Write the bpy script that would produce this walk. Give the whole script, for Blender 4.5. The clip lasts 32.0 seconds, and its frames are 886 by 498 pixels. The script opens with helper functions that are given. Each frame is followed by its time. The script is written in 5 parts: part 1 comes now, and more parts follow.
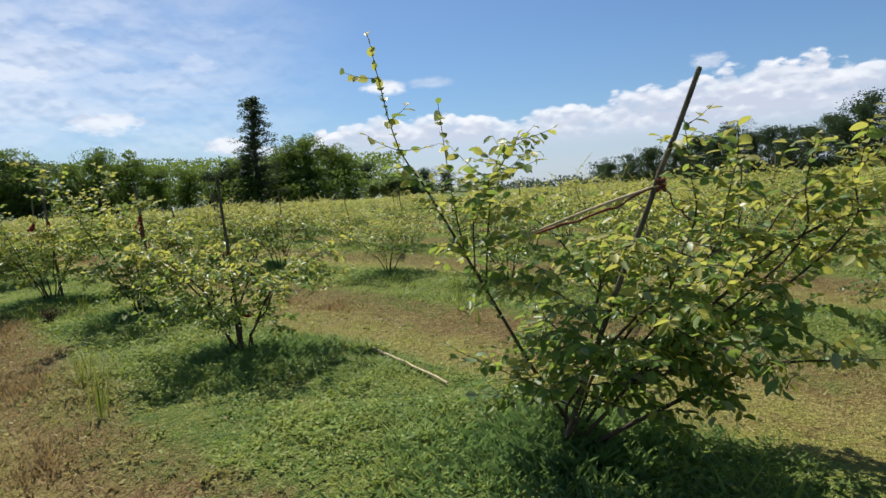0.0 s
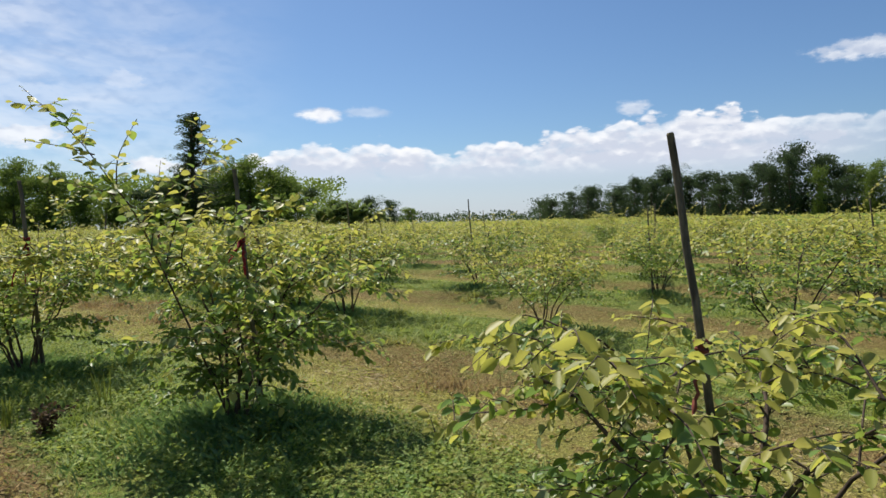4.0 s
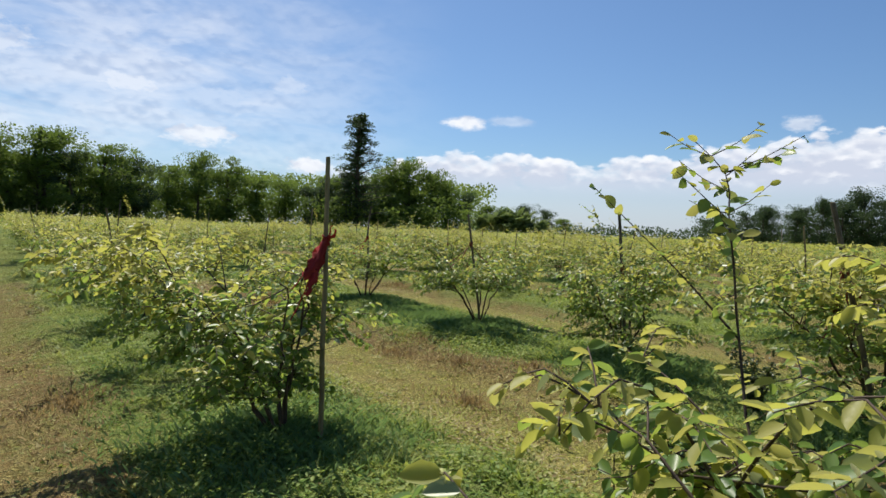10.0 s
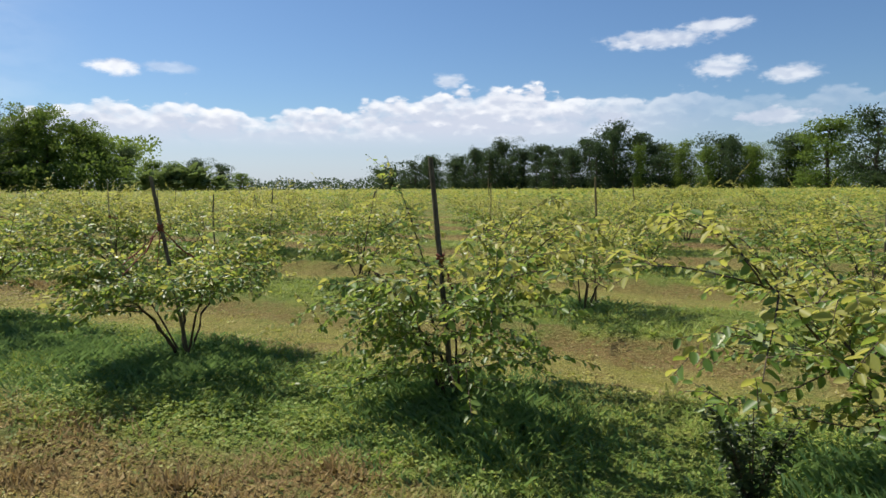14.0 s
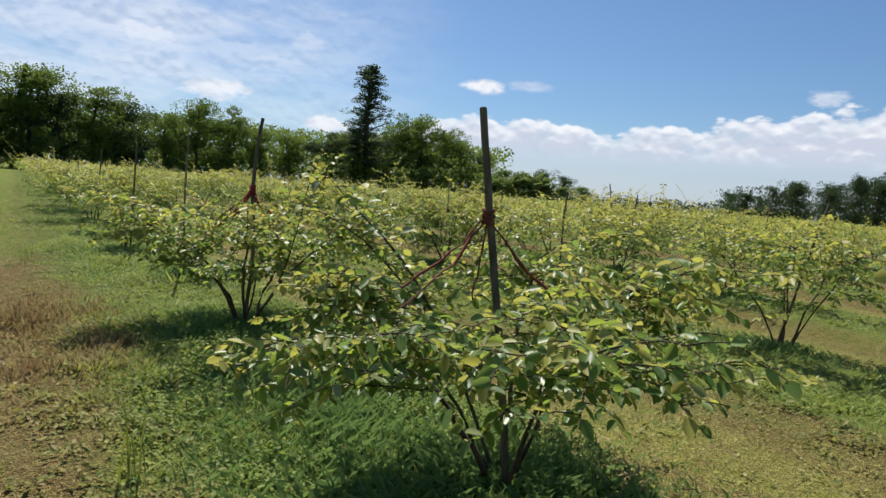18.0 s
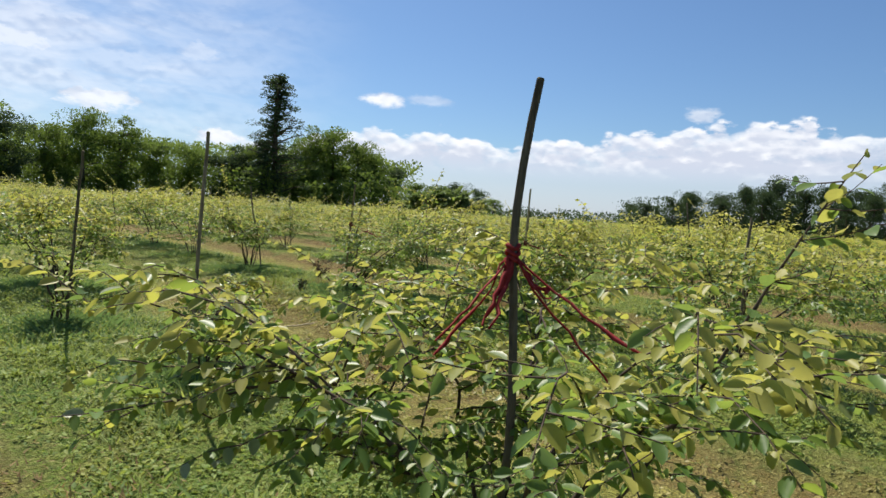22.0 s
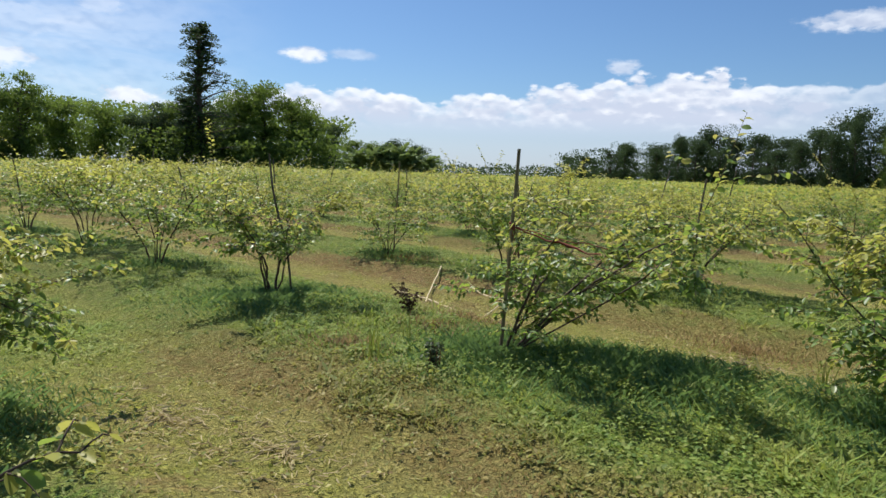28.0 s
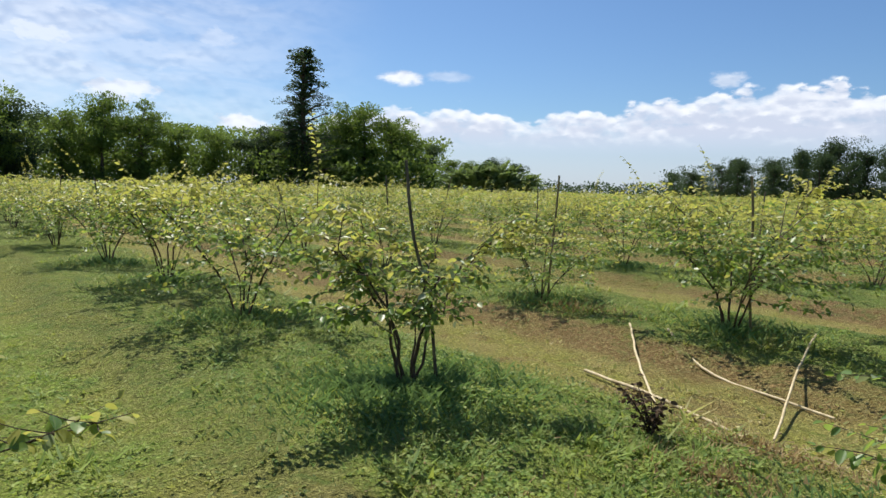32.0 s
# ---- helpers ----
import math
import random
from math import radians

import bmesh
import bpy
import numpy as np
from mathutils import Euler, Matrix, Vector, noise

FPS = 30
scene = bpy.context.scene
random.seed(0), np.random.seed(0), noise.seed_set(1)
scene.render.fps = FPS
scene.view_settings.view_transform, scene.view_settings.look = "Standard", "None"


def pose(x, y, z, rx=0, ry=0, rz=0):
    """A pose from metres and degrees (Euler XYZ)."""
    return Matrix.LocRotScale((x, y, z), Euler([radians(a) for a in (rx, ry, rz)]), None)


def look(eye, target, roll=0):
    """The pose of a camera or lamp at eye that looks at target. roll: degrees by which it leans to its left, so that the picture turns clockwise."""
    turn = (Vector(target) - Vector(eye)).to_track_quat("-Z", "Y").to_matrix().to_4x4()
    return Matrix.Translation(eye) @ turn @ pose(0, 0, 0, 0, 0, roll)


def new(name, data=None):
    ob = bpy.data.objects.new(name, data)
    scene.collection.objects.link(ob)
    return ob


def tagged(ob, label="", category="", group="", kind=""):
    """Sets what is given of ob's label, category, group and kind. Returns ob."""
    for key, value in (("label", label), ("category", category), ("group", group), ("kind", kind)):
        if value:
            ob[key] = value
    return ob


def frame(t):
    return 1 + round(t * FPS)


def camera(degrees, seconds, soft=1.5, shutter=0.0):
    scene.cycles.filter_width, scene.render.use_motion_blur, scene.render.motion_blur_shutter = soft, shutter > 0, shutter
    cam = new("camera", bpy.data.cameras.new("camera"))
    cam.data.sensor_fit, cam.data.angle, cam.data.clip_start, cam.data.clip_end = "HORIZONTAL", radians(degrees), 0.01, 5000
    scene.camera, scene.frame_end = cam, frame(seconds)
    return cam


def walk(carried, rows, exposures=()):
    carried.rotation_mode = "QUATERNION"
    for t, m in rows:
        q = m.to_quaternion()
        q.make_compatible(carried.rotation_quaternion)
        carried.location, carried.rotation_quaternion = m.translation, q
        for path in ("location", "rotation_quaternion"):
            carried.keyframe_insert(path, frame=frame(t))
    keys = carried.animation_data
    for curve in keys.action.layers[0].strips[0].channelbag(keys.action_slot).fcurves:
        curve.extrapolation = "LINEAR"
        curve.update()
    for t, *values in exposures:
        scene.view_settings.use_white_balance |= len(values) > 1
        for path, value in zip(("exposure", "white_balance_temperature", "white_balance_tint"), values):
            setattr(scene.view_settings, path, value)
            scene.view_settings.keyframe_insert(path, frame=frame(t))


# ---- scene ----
cam = camera(70.0, 32.0, soft=1.5)
PATH = [
    (0, -0.000, 0.000, 1.404, 85.00, 3.57, -16.40),
    (0.5, -0.182, 0.743, 1.398, 85.96, 3.56, -13.43),
    (1, -0.426, 1.359, 1.371, 86.12, 0.07, -12.94),
    (1.5, -0.650, 1.959, 1.379, 85.22, -0.86, -20.81),
    (2, -0.833, 2.635, 1.438, 85.22, -1.17, -19.87),
    (2.5, -1.104, 3.146, 1.397, 87.15, 1.80, -24.83),
    (4.5, -2.136, 5.042, 1.406, 87.41, 0.35, -19.42),
    (5, -2.346, 5.527, 1.370, 85.66, -1.57, -14.30),
    (5.5, -2.546, 6.145, 1.389, 86.03, -0.34, -20.04),
    (6, -2.572, 6.713, 1.377, 86.25, -2.73, -14.36),
    (6.5, -2.719, 7.252, 1.410, 86.44, -3.70, -16.35),
    (7, -2.867, 7.779, 1.402, 84.81, -2.28, -16.96),
    (7.5, -3.018, 8.294, 1.386, 83.77, -3.47, -16.19),
    (8, -3.322, 8.802, 1.413, 86.15, -0.85, -20.57),
    (8.5, -3.606, 9.378, 1.411, 88.53, 0.40, -14.10),
    (9, -3.962, 9.902, 1.421, 85.36, -0.52, -11.45),
    (9.5, -4.247, 10.453, 1.408, 83.65, -1.18, -16.45),
    (10, -4.488, 10.973, 1.428, 88.25, -2.23, -10.18),
    (10.5, -4.739, 11.431, 1.520, 88.84, 0.92, -12.34),
    (11, -4.862, 11.931, 1.445, 86.49, -1.19, -12.62),
    (11.5, -4.859, 12.321, 1.420, 89.18, -3.98, -18.90),
    (12, -4.808, 12.891, 1.420, 85.43, -0.67, -29.96),
    (12.5, -4.497, 13.456, 1.506, 93.69, 1.16, -33.28),
    (13, -4.250, 13.632, 1.556, 85.93, -0.08, -35.34),
    (13.5, -4.106, 13.976, 1.565, 85.05, 0.31, -39.55),
    (15.5, -3.258, 15.475, 1.463, 82.15, -1.70, -31.17),
    (16, -3.074, 15.880, 1.324, 85.41, -2.17, -27.86),
    (16.5, -2.841, 16.304, 1.328, 83.06, -1.80, -21.87),
    (17, -2.855, 16.775, 1.306, 84.74, -1.91, -18.58),
    (17.5, -2.920, 17.242, 1.316, 84.79, -0.81, -16.83),
    (18, -2.992, 17.662, 1.316, 84.91, -4.48, -8.92),
    (18.5, -3.189, 18.101, 1.301, 81.99, -1.93, -8.50),
    (19, -3.356, 18.499, 1.285, 83.17, -1.22, -8.11),
    (19.5, -3.552, 18.963, 1.331, 81.97, -2.79, 2.33),
    (20, -3.832, 19.432, 1.335, 83.97, 0.42, 5.31),
    (20.5, -4.092, 19.921, 1.344, 86.74, 0.31, 7.47),
    (21, -4.350, 20.399, 1.320, 85.47, -2.27, 3.33),
    (21.5, -4.521, 20.858, 1.329, 82.99, -1.35, -9.23),
    (22, -4.659, 21.278, 1.344, 86.71, -3.64, -17.70),
    (22.5, -4.937, 21.676, 1.349, 84.32, -2.36, -20.47),
    (23, -5.103, 22.097, 1.330, 85.55, -1.69, -22.77),
    (23.5, -5.289, 22.695, 1.335, 84.79, -2.74, -18.58),
    (24, -5.521, 23.212, 1.351, 83.99, -0.51, -23.42),
    (24.5, -5.597, 23.647, 1.324, 82.85, -1.28, -23.51),
    (25, -5.709, 24.142, 1.294, 84.63, -1.50, -32.26),
    (25.5, -5.707, 24.670, 1.324, 85.37, -3.03, -31.84),
    (26, -5.651, 25.066, 1.454, 84.70, -4.05, -21.02),
    (26.5, -5.726, 25.425, 1.460, 83.61, -2.30, -16.72),
    (28.5, -5.514, 27.189, 1.488, 83.35, -2.11, -25.69),
    (29, -5.390, 27.569, 1.458, 84.39, -2.19, -25.50),
    (29.5, -5.362, 27.905, 1.483, 82.90, -3.23, -26.09),
    (30, -5.271, 28.301, 1.445, 83.29, -2.01, -24.01),
    (30.5, -5.290, 28.645, 1.436, 81.83, -2.63, -18.10),
    (31, -5.398, 29.024, 1.431, 84.13, -0.34, -22.78),
    (31.5, -5.388, 29.381, 1.414, 84.31, -0.68, -22.68),
    (32, -5.433, 29.720, 1.432, 84.57, -1.54, -15.68),
]
walk(cam, [(row[0], pose(*row[1:])) for row in PATH], exposures=[
    (0.0, 0.28, 6450, 10), (1.0, 0.39, 6600, 10), (2.0, 0.34, 6600, 10), (5.0, 0.33, 6700, 10), (7.0, 0.44, 6800, 10), (8.0, 0.36, 6600, 10),
    (9.0, 0.36, 6750, 10), (10.0, 0.32, 6550, 10), (13.0, 0.36, 6600, 10), (16.0, 0.30, 6550, 10), (17.0, 0.34, 6600, 10), (18.0, 0.26, 6550, 10),
    (19.0, 0.48, 6550, 10), (20.0, 0.46, 6600, 10), (22.0, 0.40, 6600, 10), (23.0, 0.48, 6600, 10), (25.0, 0.38, 6450, 10), (28.5, 0.36, 6350, 10),
    (30.0, 0.40, 6400, 10), (32.0, 0.38, 6400, 10)])

# ---------------------------------------------------------------- light
SUN_AZ, SUN_EL = radians(-9.0), radians(54.0)      # azimuth clockwise from +y
world = bpy.data.worlds.new("world")
scene.world = world
world.use_nodes = True


def link(nt, a, b):
    nt.links.new(a, b)


class Nodes:
    """Short hand for building a node tree."""

    def __init__(self, nt):
        self.nt = nt

    def add(self, kind):
        return self.nt.nodes.new(kind)

    def put(self, socket, value):
        if isinstance(value, bpy.types.NodeSocket):
            self.nt.links.new(value, socket)
        elif value is not None:
            socket.default_value = value

    def math(self, op, a, b=None, c=None, clamp=False):
        n = self.add("ShaderNodeMath")
        n.operation, n.use_clamp = op, clamp
        for s, v in zip(n.inputs, (a, b, c)):
            self.put(s, v)
        return n.outputs[0]

    def step(self, x, lo, hi, out_lo=0.0, out_hi=1.0):
        n = self.add("ShaderNodeMapRange")
        n.interpolation_type = "SMOOTHSTEP"
        for s, v in zip(n.inputs, (x, lo, hi, out_lo, out_hi)):
            self.put(s, v)
        return n.outputs[0]

    def noise(self, vec, scale, detail=3.0, rough=0.55, distort=0.0):
        n = self.add("ShaderNodeTexNoise")
        self.put(n.inputs["Vector"], vec)
        n.inputs["Scale"].default_value, n.inputs["Detail"].default_value = scale, detail
        n.inputs["Roughness"].default_value, n.inputs["Distortion"].default_value = rough, distort
        return n.outputs["Fac"]

    def mix(self, fac, a, b):
        n = self.add("ShaderNodeMix")
        n.data_type = "RGBA"
        self.put(n.inputs[0], fac)
        self.put(n.inputs[6], a)
        self.put(n.inputs[7], b)
        return n.outputs[2]

    def xyz(self, x, y, z=0.0):
        n = self.add("ShaderNodeCombineXYZ")
        for s, v in zip(n.inputs, (x, y, z)):
            self.put(s, v)
        return n.outputs[0]

    def split(self, v):
        n = self.add("ShaderNodeSeparateXYZ")
        self.put(n.inputs[0], v)
        return n.outputs


def rgb(r, g, b):
    return (r, g, b, 1.0)


def build_sky():
    nt = world.node_tree
    nt.nodes.clear()
    N = Nodes(nt)
    sky = N.add("ShaderNodeTexSky")
    sky.sky_type, sky.sun_disc = "NISHITA", False
    sky.sun_elevation, sky.sun_rotation = SUN_EL, SUN_AZ
    sky.air_density, sky.dust_density, sky.ozone_density = 1.0, 0.6, 2.0
    tc = N.add("ShaderNodeTexCoord")
    x, y, z = N.split(tc.outputs["Generated"])
    deg = 57.2958
    az = N.math("MULTIPLY", N.math("ARCTAN2", N.math("MULTIPLY", x, -1.0), y), deg)    # left of +y
    el = N.math("MULTIPLY", N.math("ARCSINE", z), deg)
    flat = N.xyz(N.math("MULTIPLY", az, 0.1), N.math("MULTIPLY", el, 0.2))
    puff = N.noise(flat, 2.2, 6.0, 0.62)
    fine = N.noise(flat, 7.0, 5.0, 0.6)
    # long bank of cumulus low over the horizon: height of its tops by bearing
    ramp = N.add("ShaderNodeValToRGB")
    tops = ((-90.0, 7.6), (-66.0, 7.0), (-58.0, 8.0), (-52.0, 7.7), (-47.0, 8.5), (-40.0, 8.2), (-33.0, 7.2), (-27.0, 6.5), (-22.0, 6.5), (-15.0, 7.0), (-8.0, 6.4), (0.0, 4.6), (7.0, 2.0))
    while len(ramp.color_ramp.elements) < len(tops):
        ramp.color_ramp.elements.new(0.5)
    for e, (b, top) in zip(ramp.color_ramp.elements, tops):
        e.position, e.color = (b + 90.0) / 100.0, (top / 10.0,) * 3 + (1.0,)
    N.put(ramp.inputs[0], N.math("DIVIDE", N.math("ADD", az, 90.0), 100.0))
    top = N.math("MULTIPLY", N.split(ramp.outputs[0])[0], 10.0)

    def heaps(shift):
        """Rounded heaps of cloud, two sizes, at this place of the sky or a little above it."""
        up = N.math("ADD", el, shift)
        wob = N.math("MULTIPLY", N.math("SUBTRACT", fine, 0.5), 1.1)
        total = None
        for wide, high, weight in ((0.30, 0.52, 1.0), (0.85, 1.35, 0.42)):
            cells = N.add("ShaderNodeTexVoronoi")
            cells.feature, cells.voronoi_dimensions = "SMOOTH_F1", "2D"
            link(nt, N.xyz(N.math("MULTIPLY", N.math("ADD", az, wob), wide), N.math("MULTIPLY", N.math("ADD", up, wob), high)), cells.inputs["Vector"])
            cells.inputs["Scale"].default_value, cells.inputs["Smoothness"].default_value = 1.0, 0.25
            one = N.math("MULTIPLY", N.math("SUBTRACT", 0.5, cells.outputs["Distance"]), weight)
            total = one if total is None else N.math("ADD", total, one)
        return total

    heap = heaps(0.0)
    ragged = N.math("ADD", top, N.math("MULTIPLY", heap, 1.7))
    ragged = N.math("ADD", ragged, N.math("MULTIPLY", N.math("SUBTRACT", fine, 0.5), 0.9))
    depth = N.math("SUBTRACT", ragged, el)
    bank = N.step(depth, -0.06, 0.42)
    bank = N.math("MULTIPLY", bank, N.step(el, 3.0, 5.6, 0.40, 1.0))
    bank = N.math("MULTIPLY", bank, N.step(N.math("ADD", puff, N.math("MULTIPLY", depth, 0.05)), 0.34, 0.60, 0.45, 1.0))
    bank = N.math("MULTIPLY", bank, N.step(az, -64.0, -47.0, 0.25, 1.0))
    bank = N.math("MULTIPLY", bank, N.step(az, 6.0, 1.0))
    cloud = bank
    # separate small clouds
    for ca, ce, wa, we, amount in ((-11.9, 9.6, 2.4, 0.75, 0.95), (-15.8, 9.8, 2.8, 0.6, 0.35), (-57.0, 12.1, 5.2, 0.95, 0.75), (-61.5, 12.8, 3.6, 0.7, 0.75), (-62.1, 9.6, 2.7, 1.1, 0.7),
                                   (-67.2, 8.7, 2.4, 0.85, 0.75), (-39.2, 9.4, 1.7, 0.75, 0.6), (-66.0, 5.6, 4.0, 1.0, 0.8), (-53.6, 6.0, 2.4, 0.9, 0.9),
                                   (11.0, 7.2, 4.2, 1.25, 0.85), (16.5, 10.8, 3.6, 1.25, 0.7), (3.9, 11.8, 2.4, 1.3, 0.45), (21.9, 10.4, 3.6, 1.5, 0.45), (9.4, 10.0, 6.5, 1.9, 0.4), (1.9, 5.2, 3.2, 0.95, 0.95), (27.0, 12.5, 6.0, 2.4, 0.6)):
        da = N.math("DIVIDE", N.math("SUBTRACT", az, ca), wa)
        de = N.math("DIVIDE", N.math("SUBTRACT", el, ce), we)
        r = N.math("SQRT", N.math("ADD", N.math("MULTIPLY", da, da), N.math("MULTIPLY", de, de)))
        r = N.math("ADD", r, N.math("MULTIPLY", N.math("SUBTRACT", fine, 0.5), 1.5))
        cloud = N.math("MAXIMUM", cloud, N.step(r, 1.0, 0.35, 0.0, amount))
    # thin high veil to the left of the way
    streak = N.noise(N.xyz(N.math("MULTIPLY", az, 0.05), N.math("MULTIPLY", el, 0.16)), 1.7, 5.0, 0.6, 0.4)
    veil = N.math("MULTIPLY", N.step(streak, 0.30, 0.66, 0.25, 1.0), N.step(az, -12.0, 12.0, 0.0, 0.6))
    veil = N.math("MULTIPLY", veil, N.math("MULTIPLY", N.step(el, 2.0, 6.0), N.step(el, 26.0, 12.0)))
    cloud = N.math("MAXIMUM", cloud, veil)
    haze = N.step(el, 7.0, 0.0, 0.0, 0.35)
    tint = N.add("ShaderNodeVectorMath")
    tint.operation = "MULTIPLY"
    link(nt, sky.outputs[0], tint.inputs[0])
    tint.inputs[1].default_value = (0.75, 0.965, 1.19)
    sky_col = N.mix(haze, tint.outputs[0], rgb(6.9, 7.8, 9.6))
    # sun and shade painted into the cloud colour: bright heap tops, darker hollows and base
    rim = N.math("SUBTRACT", heap, heaps(0.42))
    shade = N.math("ADD", N.math("MULTIPLY", rim, 1.3), N.math("ADD", N.math("MULTIPLY", fine, 0.5), N.step(depth, 2.2, 0.1, 0.0, 0.55)))
    shade = N.step(shade, 0.15, 1.05)
    lit = N.mix(shade, rgb(7.4, 8.1, 9.7), rgb(11.4, 11.7, 12.3))
    lit = N.mix(N.step(el, 5.6, 3.4), lit, rgb(8.1, 8.7, 10.1))
    bg = N.add("ShaderNodeBackground")
    link(nt, N.mix(cloud, sky_col, lit), bg.inputs[0])
    bg.inputs[1].default_value = 0.068
    out = N.add("ShaderNodeOutputWorld")
    link(nt, bg.outputs[0], out.inputs[0])


build_sky()
sun = new("sun", bpy.data.lights.new("sun", "SUN"))
sun.data.energy, sun.data.angle, sun.data.color = 5.0, radians(0.55), (1.0, 0.945, 0.84)
sun_from = Vector((math.sin(SUN_AZ) * math.cos(SUN_EL), math.cos(SUN_AZ) * math.cos(SUN_EL), math.sin(SUN_EL)))
sun.matrix_world = look(sun_from * 60.0, (0, 0, 0))

# ---------------------------------------------------------------- materials
ROW_U, ROW_V = (-0.427, 0.904), (0.904, 0.427)      # along the planted rows, across them
ROW_0, ROW_GAP, STEP = 2.35, 4.12, 3.08             # first row's offset, between rows, between bushes


def material(name):
    m = bpy.data.materials.new(name)
    m.use_nodes = True
    nt = m.node_tree
    nt.nodes.clear()
    N = Nodes(nt)
    out = N.add("ShaderNodeOutputMaterial")
    return m, N, out


def surface(N, out, color, rough=0.7, spec=0.3, bump=None, strength=0.3, dist=0.01, thin=None, thin_mix=0.0, coat=0.0):
    b = N.add("ShaderNodeBsdfPrincipled")
    N.put(b.inputs["Base Color"], color)
    N.put(b.inputs["Roughness"], rough)
    N.put(b.inputs["Specular IOR Level"], spec)
    N.put(b.inputs["Coat Weight"], coat)
    if bump is not None:
        bn = N.add("ShaderNodeBump")
        bn.inputs["Strength"].default_value, bn.inputs["Distance"].default_value = strength, dist
        N.put(bn.inputs["Height"], bump)
        N.put(b.inputs["Normal"], bn.outputs[0])
    shader = b.outputs[0]
    if thin is not None:
        tr = N.add("ShaderNodeBsdfTranslucent")
        N.put(tr.inputs[0], thin)
        mx = N.add("ShaderNodeMixShader")
        mx.inputs[0].default_value = thin_mix
        link(N.nt, shader, mx.inputs[1])
        link(N.nt, tr.outputs[0], mx.inputs[2])
        shader = mx.outputs[0]
    link(N.nt, shader, out.inputs[0])


def field_color(N, blade=False):
    """Colour of the mown field by place: green strips along the planted rows, dry and bare ground in the lanes."""
    geo = N.add("ShaderNodeNewGeometry")
    x, y, z = N.split(geo.outputs["Position"])
    p = N.math("ADD", N.math("MULTIPLY", x, ROW_V[0]), N.math("MULTIPLY", y, ROW_V[1]))
    a = N.math("ADD", N.math("MULTIPLY", x, ROW_U[0]), N.math("MULTIPLY", y, ROW_U[1]))
    rel = N.math("FLOORED_MODULO", N.math("SUBTRACT", p, ROW_0), ROW_GAP)
    pos = N.xyz(x, y, 0.0)
    along = N.xyz(N.math("MULTIPLY", a, 0.45), p, 0.0)
    big = N.noise(along, 0.55, 3.0, 0.6)
    mid = N.noise(pos, 1.9, 4.0, 0.65, 0.5)
    small = N.noise(pos, 14.0, 4.0, 0.75)
    grain = N.noise(pos, 90.0, 3.0, 0.7)
    wander = N.math("ADD", N.math("MULTIPLY", N.math("SUBTRACT", big, 0.5), 1.3), N.math("MULTIPLY", N.math("SUBTRACT", mid, 0.5), 0.9))
    rel = N.math("ADD", rel, wander)
    lane = N.math("MULTIPLY", N.step(rel, 0.75, 1.30), N.step(rel, 2.75, 2.25))
    bank = N.math("MULTIPLY", N.step(rel, 1.95, 2.40), N.step(rel, 3.25, 2.80))
    patch = N.noise(pos, 0.9, 5.0, 0.75, 0.8)
    weedy = N.noise(along, 0.8, 5.0, 0.72)
    green = N.mix(N.step(mid, 0.35, 0.65), rgb(0.165, 0.290, 0.050), rgb(0.365, 0.420, 0.072))
    green = N.mix(N.step(small, 0.35, 0.7), green, rgb(0.165, 0.300, 0.055))
    dry = N.mix(N.step(mid, 0.34, 0.66), rgb(0.600, 0.460, 0.165), rgb(0.480, 0.455, 0.095))
    soil = N.mix(N.step(small, 0.3, 0.7), rgb(0.235, 0.110, 0.052), rgb(0.460, 0.285, 0.140))
    lawn = N.mix(N.step(mid, 0.3, 0.7), rgb(0.215, 0.395, 0.052), rgb(0.375, 0.465, 0.078))
    col = N.mix(N.math("MULTIPLY", lane, 0.85), green, dry)
    # farther on, the two lanes nearest the way are green in the middle between their wheel tracks
    far_a = N.math("SUBTRACT", a, N.step(p, 5.5, 7.0, 0.0, 4.0))
    far_on = N.math("MULTIPLY", N.step(far_a, 26.6, 29.0), N.step(p, 10.2, 9.2))
    col = N.mix(N.math("MULTIPLY", N.math("MULTIPLY", far_on, lane), 0.9), col, lawn)
    track = N.math("MULTIPLY", N.step(rel, 0.85, 1.15), N.step(rel, 1.65, 1.35))
    track = N.math("MULTIPLY", N.math("MULTIPLY", track, N.step(a, 18.0, 21.0)), N.step(a, 30.0, 25.0))
    bank = N.math("MULTIPLY", bank, N.math("SUBTRACT", 1.0, N.math("MULTIPLY", far_on, 0.8)))
    bare = N.math("MULTIPLY", N.math("MAXIMUM", bank, N.math("MULTIPLY", track, N.step(p, 7.0, 6.0))), N.step(weedy, 0.34, 0.56, 0.45, 0.98))
    col = N.mix(N.math("MULTIPLY", bare, 0.75 if blade else 0.95), col, soil)
    col = N.mix(N.math("MULTIPLY", N.math("MULTIPLY", N.step(patch, 0.56, 0.63, 0.0, 0.65), N.step(lane, 0.0, 1.0, 0.35, 1.0)), N.math("SUBTRACT", 1.0, N.math("MULTIPLY", far_on, 0.7))), col, soil)
    col = N.mix(N.step(patch, 0.42, 0.30, 0.0, 0.55), col, rgb(0.135, 0.300, 0.050))
    if not blade:
        # mat of small leaves and cut stalks
        mat = N.add("ShaderNodeTexVoronoi")
        mat.voronoi_dimensions = "2D"
        mat.inputs["Scale"].default_value, mat.inputs["Detail"].default_value = 34.0, 1.0
        warp = N.add("ShaderNodeVectorMath")
        warp.operation = "ADD"
        link(N.nt, pos, warp.inputs[0])
        link(N.nt, N.xyz(N.math("MULTIPLY", small, 0.12), N.math("MULTIPLY", N.noise(pos, 22.0, 2.0, 0.6), 0.12)), warp.inputs[1])
        link(N.nt, warp.outputs[0], mat.inputs["Vector"])
